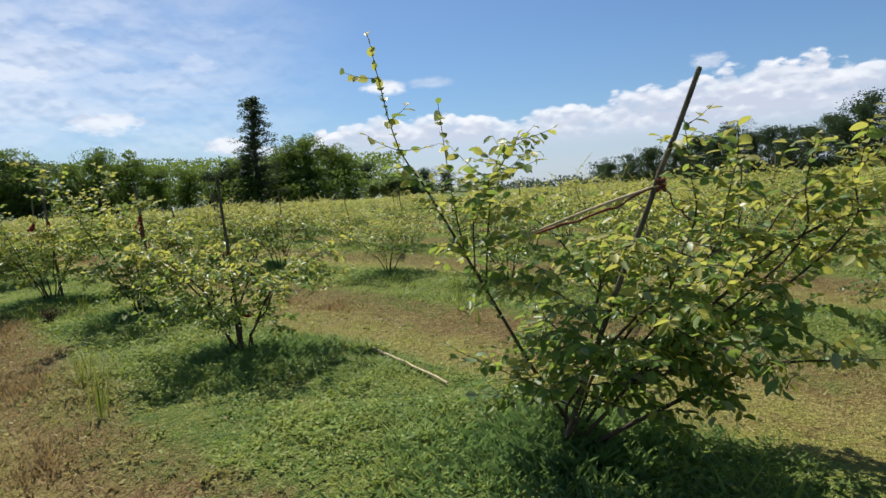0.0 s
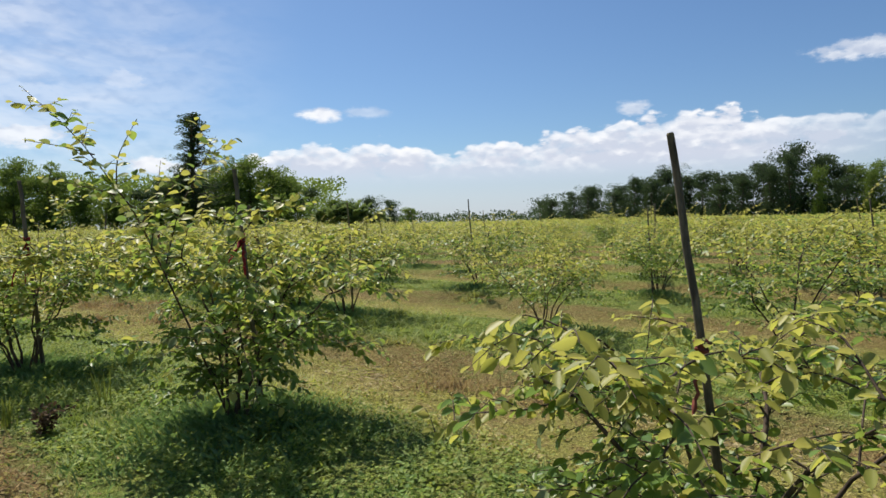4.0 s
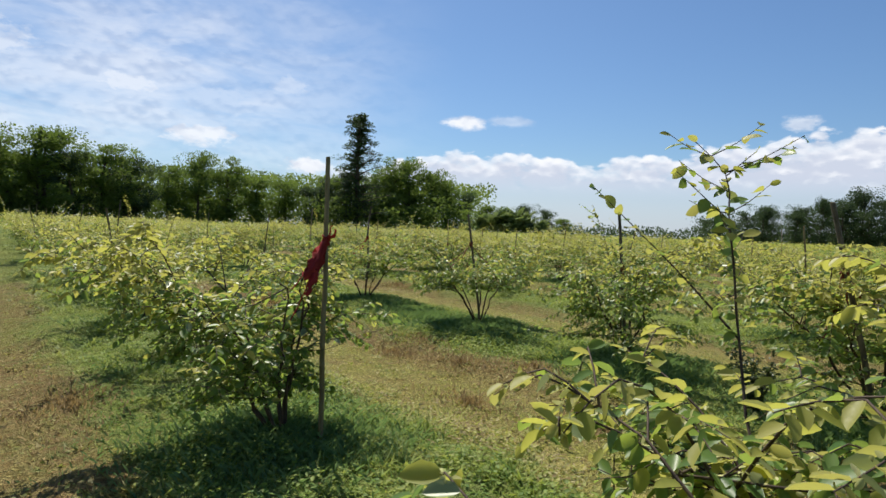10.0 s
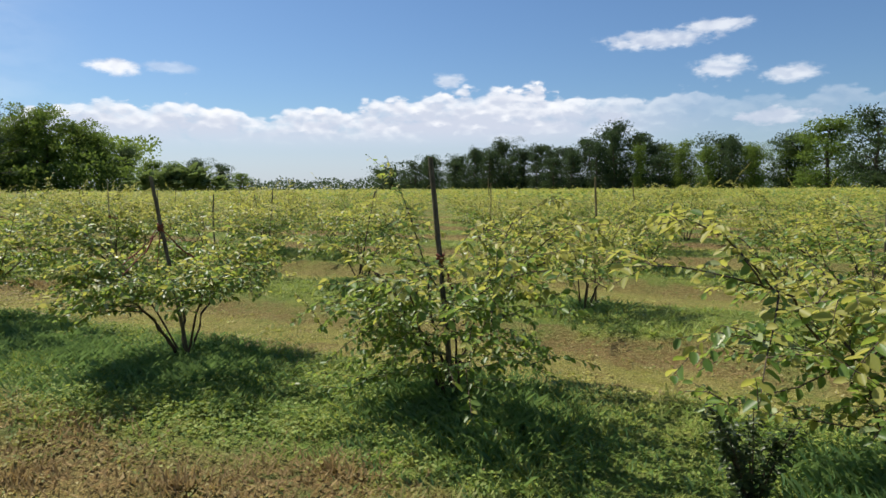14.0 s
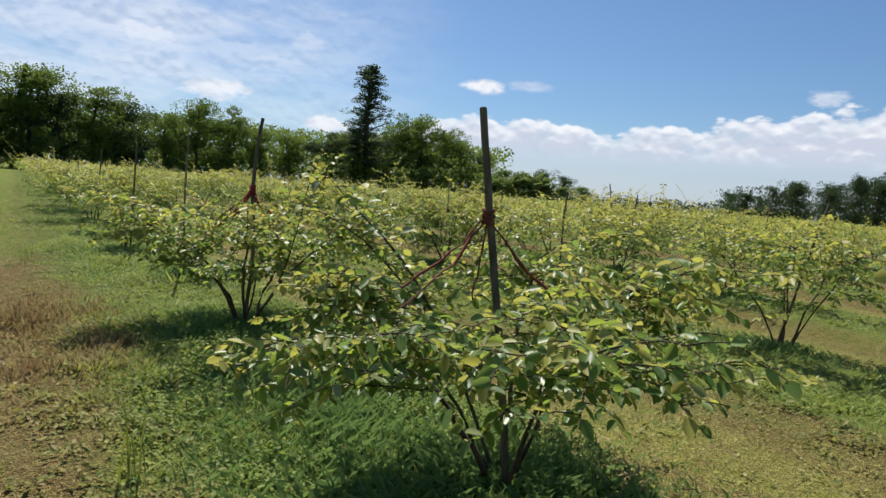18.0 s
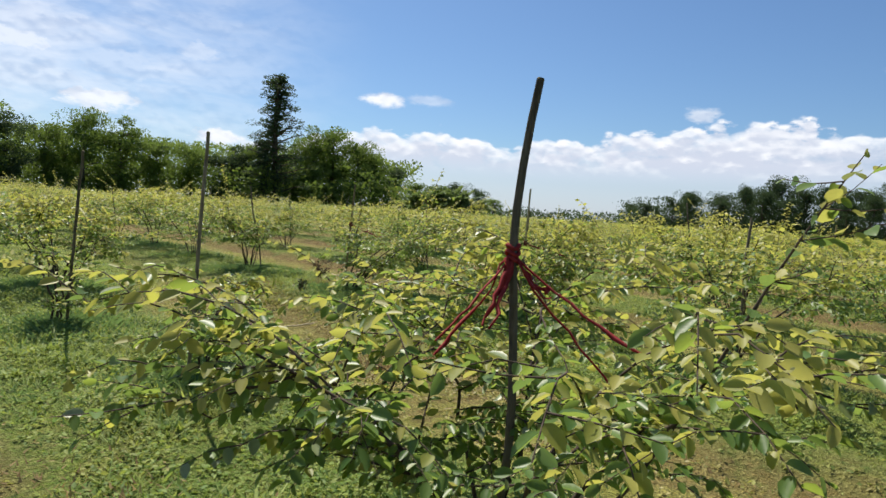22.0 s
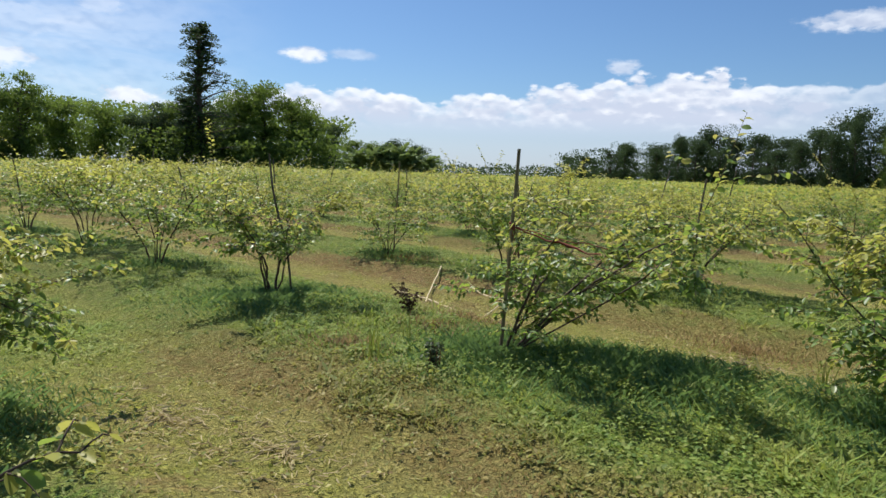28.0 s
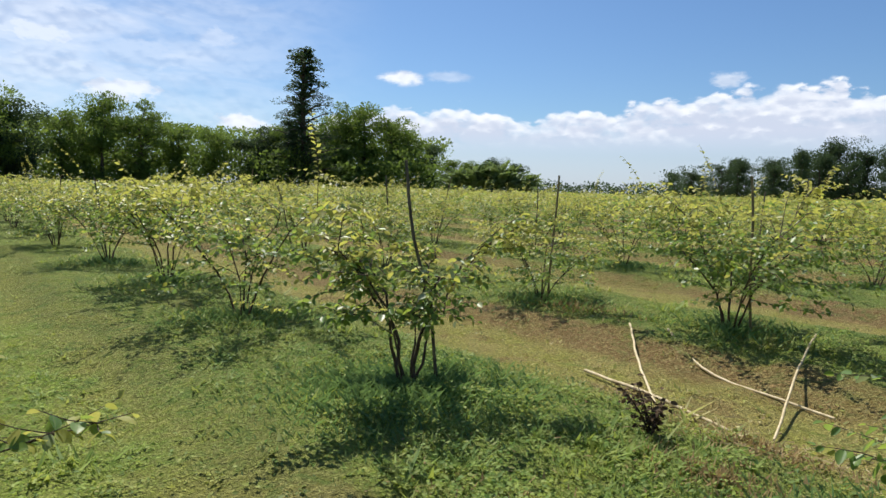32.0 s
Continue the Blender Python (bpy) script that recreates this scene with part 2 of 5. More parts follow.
        tone = N.split(mat.outputs["Color"])[0]
        col = N.mix(N.step(tone, 0.45, 1.0, 0.0, 0.40), col, rgb(0.50, 0.47, 0.18))
        col = N.mix(N.step(tone, 0.40, 0.0, 0.0, 0.38), col, rgb(0.080, 0.105, 0.030))
        # gaps between the leaves darkened, their shade put into the colour
        col = N.mix(N.step(mat.outputs["Distance"], 0.36, 0.70, 0.0, 0.45), col, rgb(0.050, 0.042, 0.020))
        small = N.math("SUBTRACT", small, mat.outputs["Distance"])
        col = N.mix(N.step(grain, 0.45, 0.70, 0.0, 0.25), col, rgb(0.070, 0.060, 0.026))
    clump = N.noise(pos, 4.2, 4.0, 0.68, 0.6)
    col = N.mix(N.step(clump, 0.53, 0.66, 0.0, 0.5), col, N.mix(N.math("MULTIPLY", lane, N.math("SUBTRACT", 1.0, far_on)), rgb(0.085, 0.175, 0.042), rgb(0.220, 0.135, 0.060)))
    far = N.noise(pos, 0.06, 2.0, 0.5)
    col = N.mix(N.step(far, 0.4, 0.6, 0.0, 0.25), col, rgb(0.25, 0.31, 0.06))
    return col, small, grain, N.math("MULTIPLY", lane, N.math("SUBTRACT", 1.0, far_on))


def mat_ground():
    m, N, out = material("mown_field")
    col, small, grain, lane = field_color(N)
    surface(N, out, col, 0.95, 0.1, N.math("ADD", small, N.math("MULTIPLY", grain, 0.5)), 0.9, 0.05)
    return m


def mat_blade():
    m, N, out = material("grass_blades")
    col, small, grain, lane = field_color(N, True)
    geo = N.add("ShaderNodeNewGeometry")
    pick = N.math("FRACT", N.math("MULTIPLY", geo.outputs["Random Per Island"], 7.31))
    col = N.mix(N.step(geo.outputs["Random Per Island"], 0.0, 1.0, 0.0, 0.25), col, rgb(0.34, 0.40, 0.10))
    straw = N.step(lane, 0.0, 1.0, 0.15, 0.75)
    col = N.mix(N.math("MULTIPLY", N.step(pick, 0.66, 0.72), straw), col, rgb(0.56, 0.49, 0.26))
    col = N.mix(N.math("MULTIPLY", N.step(pick, 0.88, 0.90), straw), col, rgb(0.20, 0.105, 0.050))
    col = N.mix(N.step(pick, 0.34, 0.26, 0.0, 0.6), col, rgb(0.080, 0.170, 0.042))
    col = N.mix(N.math("MULTIPLY", N.step(pick, 0.46, 0.50), N.step(pick, 0.64, 0.60, 0.0, 0.45)), col, rgb(0.44, 0.52, 0.15))
    surface(N, out, col, 0.6, 0.25, thin=N.mix(0.4, col, rgb(0.50, 0.52, 0.08)), thin_mix=0.42)
    return m


def mat_leaf(name, dark, light, thin, rough, mix_thin, spec=0.5, veins=False):
    m, N, out = material(name)
    geo = N.add("ShaderNodeNewGeometry")
    info = N.add("ShaderNodeObjectInfo")
    rnd = N.math("FRACT", N.math("ADD", geo.outputs["Random Per Island"], info.outputs["Random"]))
    spots = N.noise(geo.outputs["Position"], 60.0, 2.0, 0.6)
    col = N.mix(rnd, dark, light)
    col = N.mix(N.step(spots, 0.45, 0.8, 0.0, 0.35), col, light)
    glow = N.mix(rnd, thin, light)
    if veins:
        tc = N.add("ShaderNodeTexCoord")
        u, v, w = N.split(tc.outputs["Object"])
        side = N.math("ABSOLUTE", v)
        rib = N.step(side, 0.020, 0.006)
        run = N.math("PINGPONG", N.math("MULTIPLY", N.math("SUBTRACT", u, N.math("MULTIPLY", side, 0.9)), 6.5), 0.5)
        rib = N.math("MAXIMUM", rib, N.step(run, 0.07, 0.015, 0.0, 0.55))
        col = N.mix(N.math("MULTIPLY", rib, 0.55), col, N.mix(0.5, light, rgb(0.55, 0.55, 0.25)))
        glow = N.mix(N.math("MULTIPLY", rib, 0.5), glow, dark)
        blotch = N.noise(tc.outputs["Object"], 5.0, 3.0, 0.6)
        col = N.mix(N.step(blotch, 0.5, 0.75, 0.0, 0.4), col, dark)
        spots = N.math("ADD", spots, N.math("MULTIPLY", rib, -1.2))
    surface(N, out, col, rough, spec, spots, 0.25, 0.002, thin=glow, thin_mix=mix_thin)
    return m


def mat_bark(name, a, b, scale=30.0):
    m, N, out = material(name)
    tc = N.add("ShaderNodeTexCoord")
    st = N.add("ShaderNodeMapping")
    st.inputs["Scale"].default_value = (1.0, 1.0, 0.2)
    link(N.nt, tc.outputs["Object"], st.inputs[0])
    n1 = N.noise(st.outputs[0], scale, 4.0, 0.65)
    n2 = N.noise(tc.outputs["Object"], scale * 0.15, 2.0, 0.5)
    col = N.mix(N.step(n1, 0.3, 0.7), a, b)
    col = N.mix(N.step(n2, 0.4, 0.7, 0.0, 0.4), col, b)
    surface(N, out, col, 0.85, 0.2, n1, 0.6, 0.006)
    return m


def mat_cloth(name, a, b):
    m, N, out = material(name)
    tc = N.add("ShaderNodeTexCoord")
    n1 = N.noise(tc.outputs["Object"], 18.0, 4.0, 0.6)
    weave = N.noise(tc.outputs["Object"], 240.0, 2.0, 0.6)
    col = N.mix(n1, a, b)
    surface(N, out, col, 0.8, 0.2, weave, 0.4, 0.002, thin=col, thin_mix=0.25)
    return m


GROUND, BLADE = mat_ground(), mat_blade()
LEAF_OLD = mat_leaf("bush_leaf_mature", rgb(0.052, 0.132, 0.032), rgb(0.185, 0.285, 0.070), rgb(0.42, 0.53, 0.08), 0.40, 0.46, 0.32)
LEAF_OLD_VEINED = mat_leaf("veined_bush_leaf_mature", rgb(0.052, 0.132, 0.032), rgb(0.185, 0.285, 0.070), rgb(0.42, 0.53, 0.08), 0.40, 0.46, 0.32, True)
LEAF_YOUNG = mat_leaf("bush_leaf_young", rgb(0.255, 0.285, 0.062), rgb(0.450, 0.425, 0.110), rgb(0.61, 0.61, 0.11), 0.45, 0.47, 0.26)
LEAF_YOUNG_VEINED = mat_leaf("veined_bush_leaf_young", rgb(0.255, 0.285, 0.062), rgb(0.450, 0.425, 0.110), rgb(0.61, 0.61, 0.11), 0.45, 0.47, 0.26, True)
LEAF_PALE = mat_leaf("bush_leaf_pale_side", rgb(0.20, 0.26, 0.11), rgb(0.34, 0.38, 0.19), rgb(0.36, 0.40, 0.12), 0.40, 0.3, 0.4)
FLOWER = mat_leaf("pale_flower_cluster", rgb(0.40, 0.42, 0.15), rgb(0.62, 0.60, 0.28), rgb(0.55, 0.55, 0.20), 0.6, 0.3, 0.2)
BARK = mat_bark("bush_bark", rgb(0.040, 0.028, 0.022), rgb(0.120, 0.090, 0.066))
STAKE_GREY = mat_bark("weathered_stake", rgb(0.060, 0.050, 0.037), rgb(0.170, 0.145, 0.105), 26.0)
STAKE_BAMBOO = mat_bark("pale_bamboo_stake", rgb(0.230, 0.190, 0.100), rgb(0.430, 0.370, 0.210), 20.0)
STAKE_PALE = mat_bark("sun_bleached_stake", rgb(0.110, 0.092, 0.066), rgb(0.270, 0.228, 0.165), 26.0)
STAKE_TAN = mat_bark("bamboo_stake", rgb(0.125, 0.100, 0.052), rgb(0.280, 0.230, 0.125), 22.0)
STICK = mat_bark("dry_bamboo", rgb(0.42, 0.33, 0.19), rgb(0.66, 0.56, 0.36), 16.0)
RED = mat_cloth("red_cloth", rgb(0.20, 0.022, 0.025), rgb(0.46, 0.055, 0.050))
RED_DULL = mat_cloth("faded_red_cord", rgb(0.16, 0.045, 0.035), rgb(0.30, 0.095, 0.065))
TREE_BARK = mat_bark("tree_bark", rgb(0.045, 0.038, 0.030), rgb(0.110, 0.095, 0.075), 3.0)
TREE_LEAF = mat_leaf("tree_leaves", rgb(0.056, 0.110, 0.030), rgb(0.150, 0.215, 0.052), rgb(0.24, 0.34, 0.05), 0.6, 0.42, 0.1)
# dark leaves, with the blue haze of distance mixed into their colour
TREE_LEAF_DARK = mat_leaf("dark_tree_leaves", rgb(0.026, 0.054, 0.030), rgb(0.074, 0.112, 0.056), rgb(0.10, 0.15, 0.04), 0.65, 0.34, 0.1)
TREE_LEAF_LIGHT = mat_leaf("hill_tree_leaves", rgb(0.085, 0.150, 0.034), rgb(0.170, 0.235, 0.054), rgb(0.26, 0.34, 0.05), 0.65, 0.42, 0.1)


# ---------------------------------------------------------------- mesh tools
class Soup:
    """Collects vertices and faces of one mesh."""

    def __init__(self):
        self.v, self.f, self.m, self.n = [], {3: [], 4: []}, {3: [], 4: []}, 0

    def add(self, verts, faces, mat=0):
        verts, faces = np.asarray(verts, float).reshape(-1, 3), np.asarray(faces, int)
        k = faces.shape[1]
        self.v.append(verts)
        self.f[k].append(faces + self.n)
        mats = np.asarray(mat, int)
        self.m[k].append(mats if mats.ndim else np.full(len(faces), int(mats)))
        self.n += len(verts)

    def mesh(self, name, mats, smooth=False):
        me = bpy.data.meshes.new(name)
        v = np.concatenate(self.v)
        loops, sizes, mids = [], [], []
        for k in (3, 4):
            if self.f[k]:
                f = np.concatenate(self.f[k])
                loops.append(f.ravel())
                sizes.append(np.full(len(f), k))
                mids.append(np.concatenate(self.m[k]))
        loops, sizes, mids = np.concatenate(loops), np.concatenate(sizes), np.concatenate(mids)
        me.vertices.add(len(v))
        me.vertices.foreach_set("co", v.ravel())
        me.loops.add(len(loops))
        me.loops.foreach_set("vertex_index", loops.astype(np.int32))
        me.polygons.add(len(sizes))
        me.polygons.foreach_set("loop_start", np.concatenate(([0], np.cumsum(sizes)[:-1])).astype(np.int32))
        for mt in mats:
            me.materials.append(mt)
        me.polygons.foreach_set("material_index", mids.astype(np.int32))
        if smooth:
            me.polygons.foreach_set("use_smooth", np.ones(len(sizes), bool))
        me.update(calc_edges=True)
        return me


def part(name, mesh, parent, label="", m=None):
    ob = new(name, mesh)
    ob.parent = parent
    if m is not None:
        ob.matrix_local = m
    if label:
        ob["label"] = label
    return ob


def empty(name, place=(0, 0, 0), turn=0.0, label="", category="", group="", kind=""):
    ob = new(name)
    ob.empty_display_size = 0.2
    ob.matrix_basis = pose(*place, 0, 0, turn)
    return tagged(ob, label, category, group, kind)


def smooth_line(points, n):
    """Points along a smooth curve through the given ones."""
    p = np.asarray(points, float)
    if len(p) < 3:
        s = np.linspace(0, 1, n)[:, None]
        return p[0] + (p[-1] - p[0]) * s
    ext = np.concatenate([[2 * p[0] - p[1]], p, [2 * p[-1] - p[-2]]])
    out = []
    for s in np.linspace(0, len(p) - 1 - 1e-9, n):
        i, t = int(s), s - int(s)
        a, b, c, d = ext[i:i + 4]
        out.append(0.5 * ((2 * b) + (c - a) * t + (2 * a - 5 * b + 4 * c - d) * t * t + (3 * b - a - 3 * c + d) * t ** 3))
    return np.array(out)


def tube(soup, points, r0, r1, sides=6, mat=0, cap=True):
    """A tapered round limb along points."""
    p = np.asarray(points, float)
    n = len(p)
    tan = np.gradient(p, axis=0)
    tan /= np.linalg.norm(tan, axis=1)[:, None] + 1e-9
    ref = np.where(np.abs(tan[:, 2:3]) > 0.9, np.array([[1.0, 0, 0]]), np.array([[0, 0, 1.0]]))
    u = np.cross(tan, ref)
    u /= np.linalg.norm(u, axis=1)[:, None] + 1e-9
    w = np.cross(tan, u)
    ang = np.linspace(0, 2 * np.pi, sides, endpoint=False)
    rad = np.linspace(r0, r1, n)[:, None, None]
    ring = p[:, None, :] + rad * (np.cos(ang)[None, :, None] * u[:, None, :] + np.sin(ang)[None, :, None] * w[:, None, :])
    idx = np.arange(n * sides).reshape(n, sides)
    nxt = np.roll(idx, -1, axis=1)
    faces = np.stack([idx[:-1], nxt[:-1], nxt[1:], idx[1:]], -1).reshape(-1, 4)
    soup.add(ring.reshape(-1, 3), faces, mat)
    if cap:
        for k, flip in ((0, -1), (n - 1, 1)):
            c = np.concatenate([ring[k], p[k:k + 1]])
            tri = [(i, (i + 1) % sides, sides) if flip > 0 else ((i + 1) % sides, i, sides) for i in range(sides)]
            soup.add(c, tri, mat)


# oval leaf folded along its midrib, 1 long, lying along +x
def leaf_shape(rim, mid):
    """rim: x, half width, lift along the edge; mid: x, lift along the midrib at the same places."""
    n = len(rim)
    v = [(0, 0, 0)] + [(x, w, z) for x, w, z in rim] + [(x, 0, z) for x, z in mid] + [(x, -w, z) for x, w, z in rim] + [(1.0, 0, -0.10)]
    q, t = [], [(0, 1 + n, 1), (0, 1 + 2 * n, 1 + n), (3 * n + 1, n, 2 * n), (3 * n + 1, 2 * n, 3 * n)]
    for i in range(1, n):
        q += [(i, n + i, n + i + 1, i + 1), (n + i, 2 * n + i, 2 * n + i + 1, n + i + 1)]
    return np.array(v), np.array(q), np.array(t)


LEAF_V, LEAF_Q, LEAF_T = leaf_shape([(0.10, 0.14, 0.035), (0.27, 0.25, 0.065), (0.48, 0.295, 0.065), (0.68, 0.265, 0.045), (0.86, 0.165, -0.01), (0.95, 0.07, -0.06)],
                                    [(0.10, 0.0), (0.27, 0.005), (0.48, 0.0), (0.68, -0.02), (0.86, -0.055), (0.95, -0.085)])
LEAF_V1 = np.array([(0, 0, 0), (0.18, 0.20, 0.10), (0.50, 0.29, 0.11), (0.82, 0.19, 0.02), (1.0, 0, -0.12), (0.82, -0.19, 0.02), (0.50, -0.29, 0.11), (0.18, -0.20, 0.10)])
LEAF_Q1 = np.array([(0, 4, 2, 1), (0, 7, 6, 4)])
LEAF_T1 = np.array([(4, 3, 2), (4, 6, 5)])
LEAF_V2 = np.array([(0, 0, 0), (0.5, 0.31, 0.08), (1.0, 0, -0.06), (0.5, -0.31, 0.08)])
LEAF_T2 = np.array([(0, 2, 1), (0, 3, 2)])


def leaf_frames(pos, ahead, up, size):
    x = ahead / (np.linalg.norm(ahead, axis=1)[:, None] + 1e-9)
    y = np.cross(up, x)
    y /= np.linalg.norm(y, axis=1)[:, None] + 1e-9
    z = np.cross(x, y)
    return np.stack([x, y, z], 1) * size[:, None, None], pos


def add_leaves(soup, pos, ahead, up, size, mats, simple=False):
    fr, pos = leaf_frames(pos, ahead, up, size)
    shape, sets = {0: (LEAF_V, (LEAF_Q, LEAF_T)), 1: (LEAF_V1, (LEAF_Q1, LEAF_T1)), 2: (LEAF_V2, (LEAF_T2,))}[int(simple)]
    v = np.einsum("kj,njc->nkc", shape, fr) + pos[:, None, :]
    n, k = len(pos), len(shape)
    base = (np.arange(n) * k)[:, None, None]
    off = soup.n
    soup.v.append(v.reshape(-1, 3))
    for f in sets:
        soup.f[f.shape[1]].append((f[None] + base).reshape(-1, f.shape[1]) + off)
        soup.m[f.shape[1]].append(np.repeat(mats, len(f)))
    soup.n += n * k


# ---------------------------------------------------------------- the bushes
def grow(rng, spread, height, stems, density, leaf, shoots=(), lift=0.42, squash=1.0, simple=False, lean=(0.0, 0.0), young=0.6, clear=None, openings=(), sprays=9, low=0.15):
    """One fruit bush round the origin. Returns its stems and shoots, its foliage, and the single leaves of its long shoots."""
    woods, long_woods, crown, loose = [], [], Soup(), []
    P, A, U, S, M = [], [], [], [], []
    every = 0.033 if simple else 0.029

    def in_opening(q):
        return any((q[0] - o[0]) ** 2 + (q[1] - o[1]) ** 2 + (q[2] - o[2]) ** 2 < o[3] ** 2 for o in openings)

    def dress(line, gap, size, yellow, keep=None):
        seg = np.linalg.norm(np.diff(line, axis=0), axis=1)
        run = np.concatenate(([0], np.cumsum(seg)))
        count = max(2, int(run[-1] / gap))
        side = rng.choice((-1, 1))
        for i in range(count):
            s = run[-1] * (i + 0.7 + rng.uniform(-0.2, 0.2)) / count
            k = max(min(np.searchsorted(run, s), len(line) - 1), 1)
            d = (line[k] - line[k - 1]) / (seg[k - 1] + 1e-9)
            q = line[k - 1] + d * min(s - run[k - 1], seg[k - 1])
            out = np.array((d[1], -d[0], 0.0))
            out /= math.hypot(out[0], out[1]) + 1e-6
            side = -side
            h = out * side * rng.uniform(0.7, 1.1) + d * rng.uniform(0.2, 0.9) + np.array((0, 0, rng.uniform(-0.9, 0.25)))
            up = np.array((0, 0, 1.0)) + rng.normal(0, 0.55, 3)
            sz = size * rng.uniform(0.65, 1.2) * (0.75 if i > count - 2 else 1.0)
            y = rng.random() < yellow * (0.4 + 0.9 * s / run[-1])
            m = 1 if y else (2 if rng.random() < 0.09 else 0)
            if openings and keep is None and in_opening(q):
                continue
            if clear and keep is None and math.hypot(q[0] - clear[0], q[1] - clear[1]) < clear[2]:
                continue
            if not simple and keep is None and rng.random() < 0.34:
                # small pale flower cluster in the leaf's armpit
                for petal in range(3):
                    P.append(q + rng.normal(0, 0.008, 3)), A.append(rng.normal(0, 1, 3)), U.append(rng.normal(0, 1, 3) + np.array((0, 0, 0.5))), S.append(rng.uniform(0.010, 0.019)), M.append(3)
            if keep is not None:
                keep.append((q, h, up, sz, m, len(long_woods)))
            else:
                P.append(q), A.append(h), U.append(up), S.append(sz), M.append(m)

    first = rng.uniform(0, 2 * np.pi)
    n = 7 if simple else 12
    for k in range(stems):
        wood = Soup()
        az = first + 2 * np.pi * (k + rng.uniform(-0.3, 0.3)) / stems
        reach = spread * rng.uniform(0.45, 0.9)
        c, s = math.cos(az), math.sin(az)
        top = height * rng.uniform(0.70, 0.98)
        line = smooth_line([(0.05 * c, 0.05 * s, -0.03), (0.20 * reach * c, 0.20 * reach * s, top * 0.28), (0.45 * reach * c, 0.45 * reach * s, top * 0.60),
                            (0.75 * reach * c + rng.normal(0, .06), 0.75 * reach * s + rng.normal(0, .06), top * 0.88),
                            (reach * c, reach * s, top * rng.uniform(0.86, 1.04))], n)
        line += np.outer(np.linspace(0, 1, n) ** 1.3, (lean[0], lean[1], 0.0))
        line[1:-1] += rng.normal(0, 0.014, (n - 2, 3))
        tube(wood, line, 0.013 * rng.uniform(0.75, 1.35), 0.004, 3 if simple else 6)
        dress(line[int(n * .66):], every, leaf, 0.6)
        twigs = int(density * rng.uniform(0.85, 1.15))
        for j in range(twigs):
            f = lift + (1 - lift) * (j + rng.random()) / twigs
            i = min(int(f * (n - 1)), n - 2)
            o = line[i] + (line[i + 1] - line[i]) * (f * (n - 1) - i)
            ta = az + rng.normal(0, 1.2) + (np.pi * 0.5) * rng.choice((-1, 1)) * rng.random()
            ln = spread * rng.uniform(0.34, 0.76) * (1.1 - 0.35 * f)
            rise = rng.uniform(-0.30, 0.75) * ln * squash
            tc, ts = math.cos(ta), math.sin(ta)
            m = 4 if simple else 7
            tw = smooth_line([o, o + np.array((tc * ln * .35, ts * ln * .35, rise * .7)), o + np.array((tc * ln * .7, ts * ln * .7, rise)),
                              o + np.array((tc * ln, ts * ln, rise * rng.uniform(0.9, 1.35) - 0.16 * ln))], m)
            cap = height * rng.uniform(0.96, 1.18)
            if tw[-1][2] > cap:
                tw[:, 2] -= np.linspace(0, 1, m) * (tw[-1][2] - cap)
            tw[1:, 2] = np.maximum(tw[1:, 2], low + rng.uniform(0, 0.1))
            if clear and np.min(np.hypot(tw[:, 0] - clear[0], tw[:, 1] - clear[1])) < clear[2]:
                continue
            if openings and any(in_opening(q) for q in tw[1:]):
                continue
            tube(wood, tw, 0.0048, 0.0016, 3 if simple else 5, cap=False)
            hi = np.clip((tw[-1][2] / height - 0.50) * 1.9, 0.08, 0.95) * young * 2
            dress(tw, every, leaf, hi)
            for b in range(3 if simple else 4):
                i = rng.integers(1, m - 1)
                sa = ta + rng.choice((-1, 1)) * rng.uniform(0.5, 1.3)
                sl = ln * rng.uniform(0.32, 0.58)
                sub = smooth_line([tw[i], tw[i] + np.array((math.cos(sa) * sl * .5, math.sin(sa) * sl * .5, sl * rng.uniform(0, .3) * squash)),
                                   tw[i] + np.array((math.cos(sa) * sl, math.sin(sa) * sl, sl * rng.uniform(-.3, .25) * squash))], 3 if simple else 5)
                sub[1:, 2] = np.maximum(sub[1:, 2], low - 0.03)
                if openings and any(in_opening(q) for q in sub[1:]):
                    continue
                if not simple:
                    tube(wood, sub, 0.0028, 0.0012, 4, cap=False)
                dress(sub, every, leaf * 0.95, hi)
            # young tip that arches out of the crown
            if j % 2 == 0 and sprays > 0 and f > 0.6:
                sl = rng.uniform(0.20, 0.45) * spread * (1.0 if simple else 0.7)
                tip = tw[-1] + np.array((tc * sl * 0.7 + rng.normal(0, .08), ts * sl * 0.7 + rng.normal(0, .08), sl * rng.uniform(0.1, 1.25 if simple else 0.75) * squash))
                sub = smooth_line([tw[-1], (tw[-1] + tip) / 2 + np.array((0, 0, 0.10 * sl)), tip], 3 if simple else 6)
                if any(in_opening(q) for q in sub) or clear and np.min(np.hypot(sub[:, 0] - clear[0], sub[:, 1] - clear[1])) < clear[2] + 0.1:
                    continue
                tube(wood, sub, 0.0026, 0.0010, 3 if simple else 4, cap=False)
                dress(sub, every * 0.8, leaf * 0.82, 1.6)
        woods.append(wood)
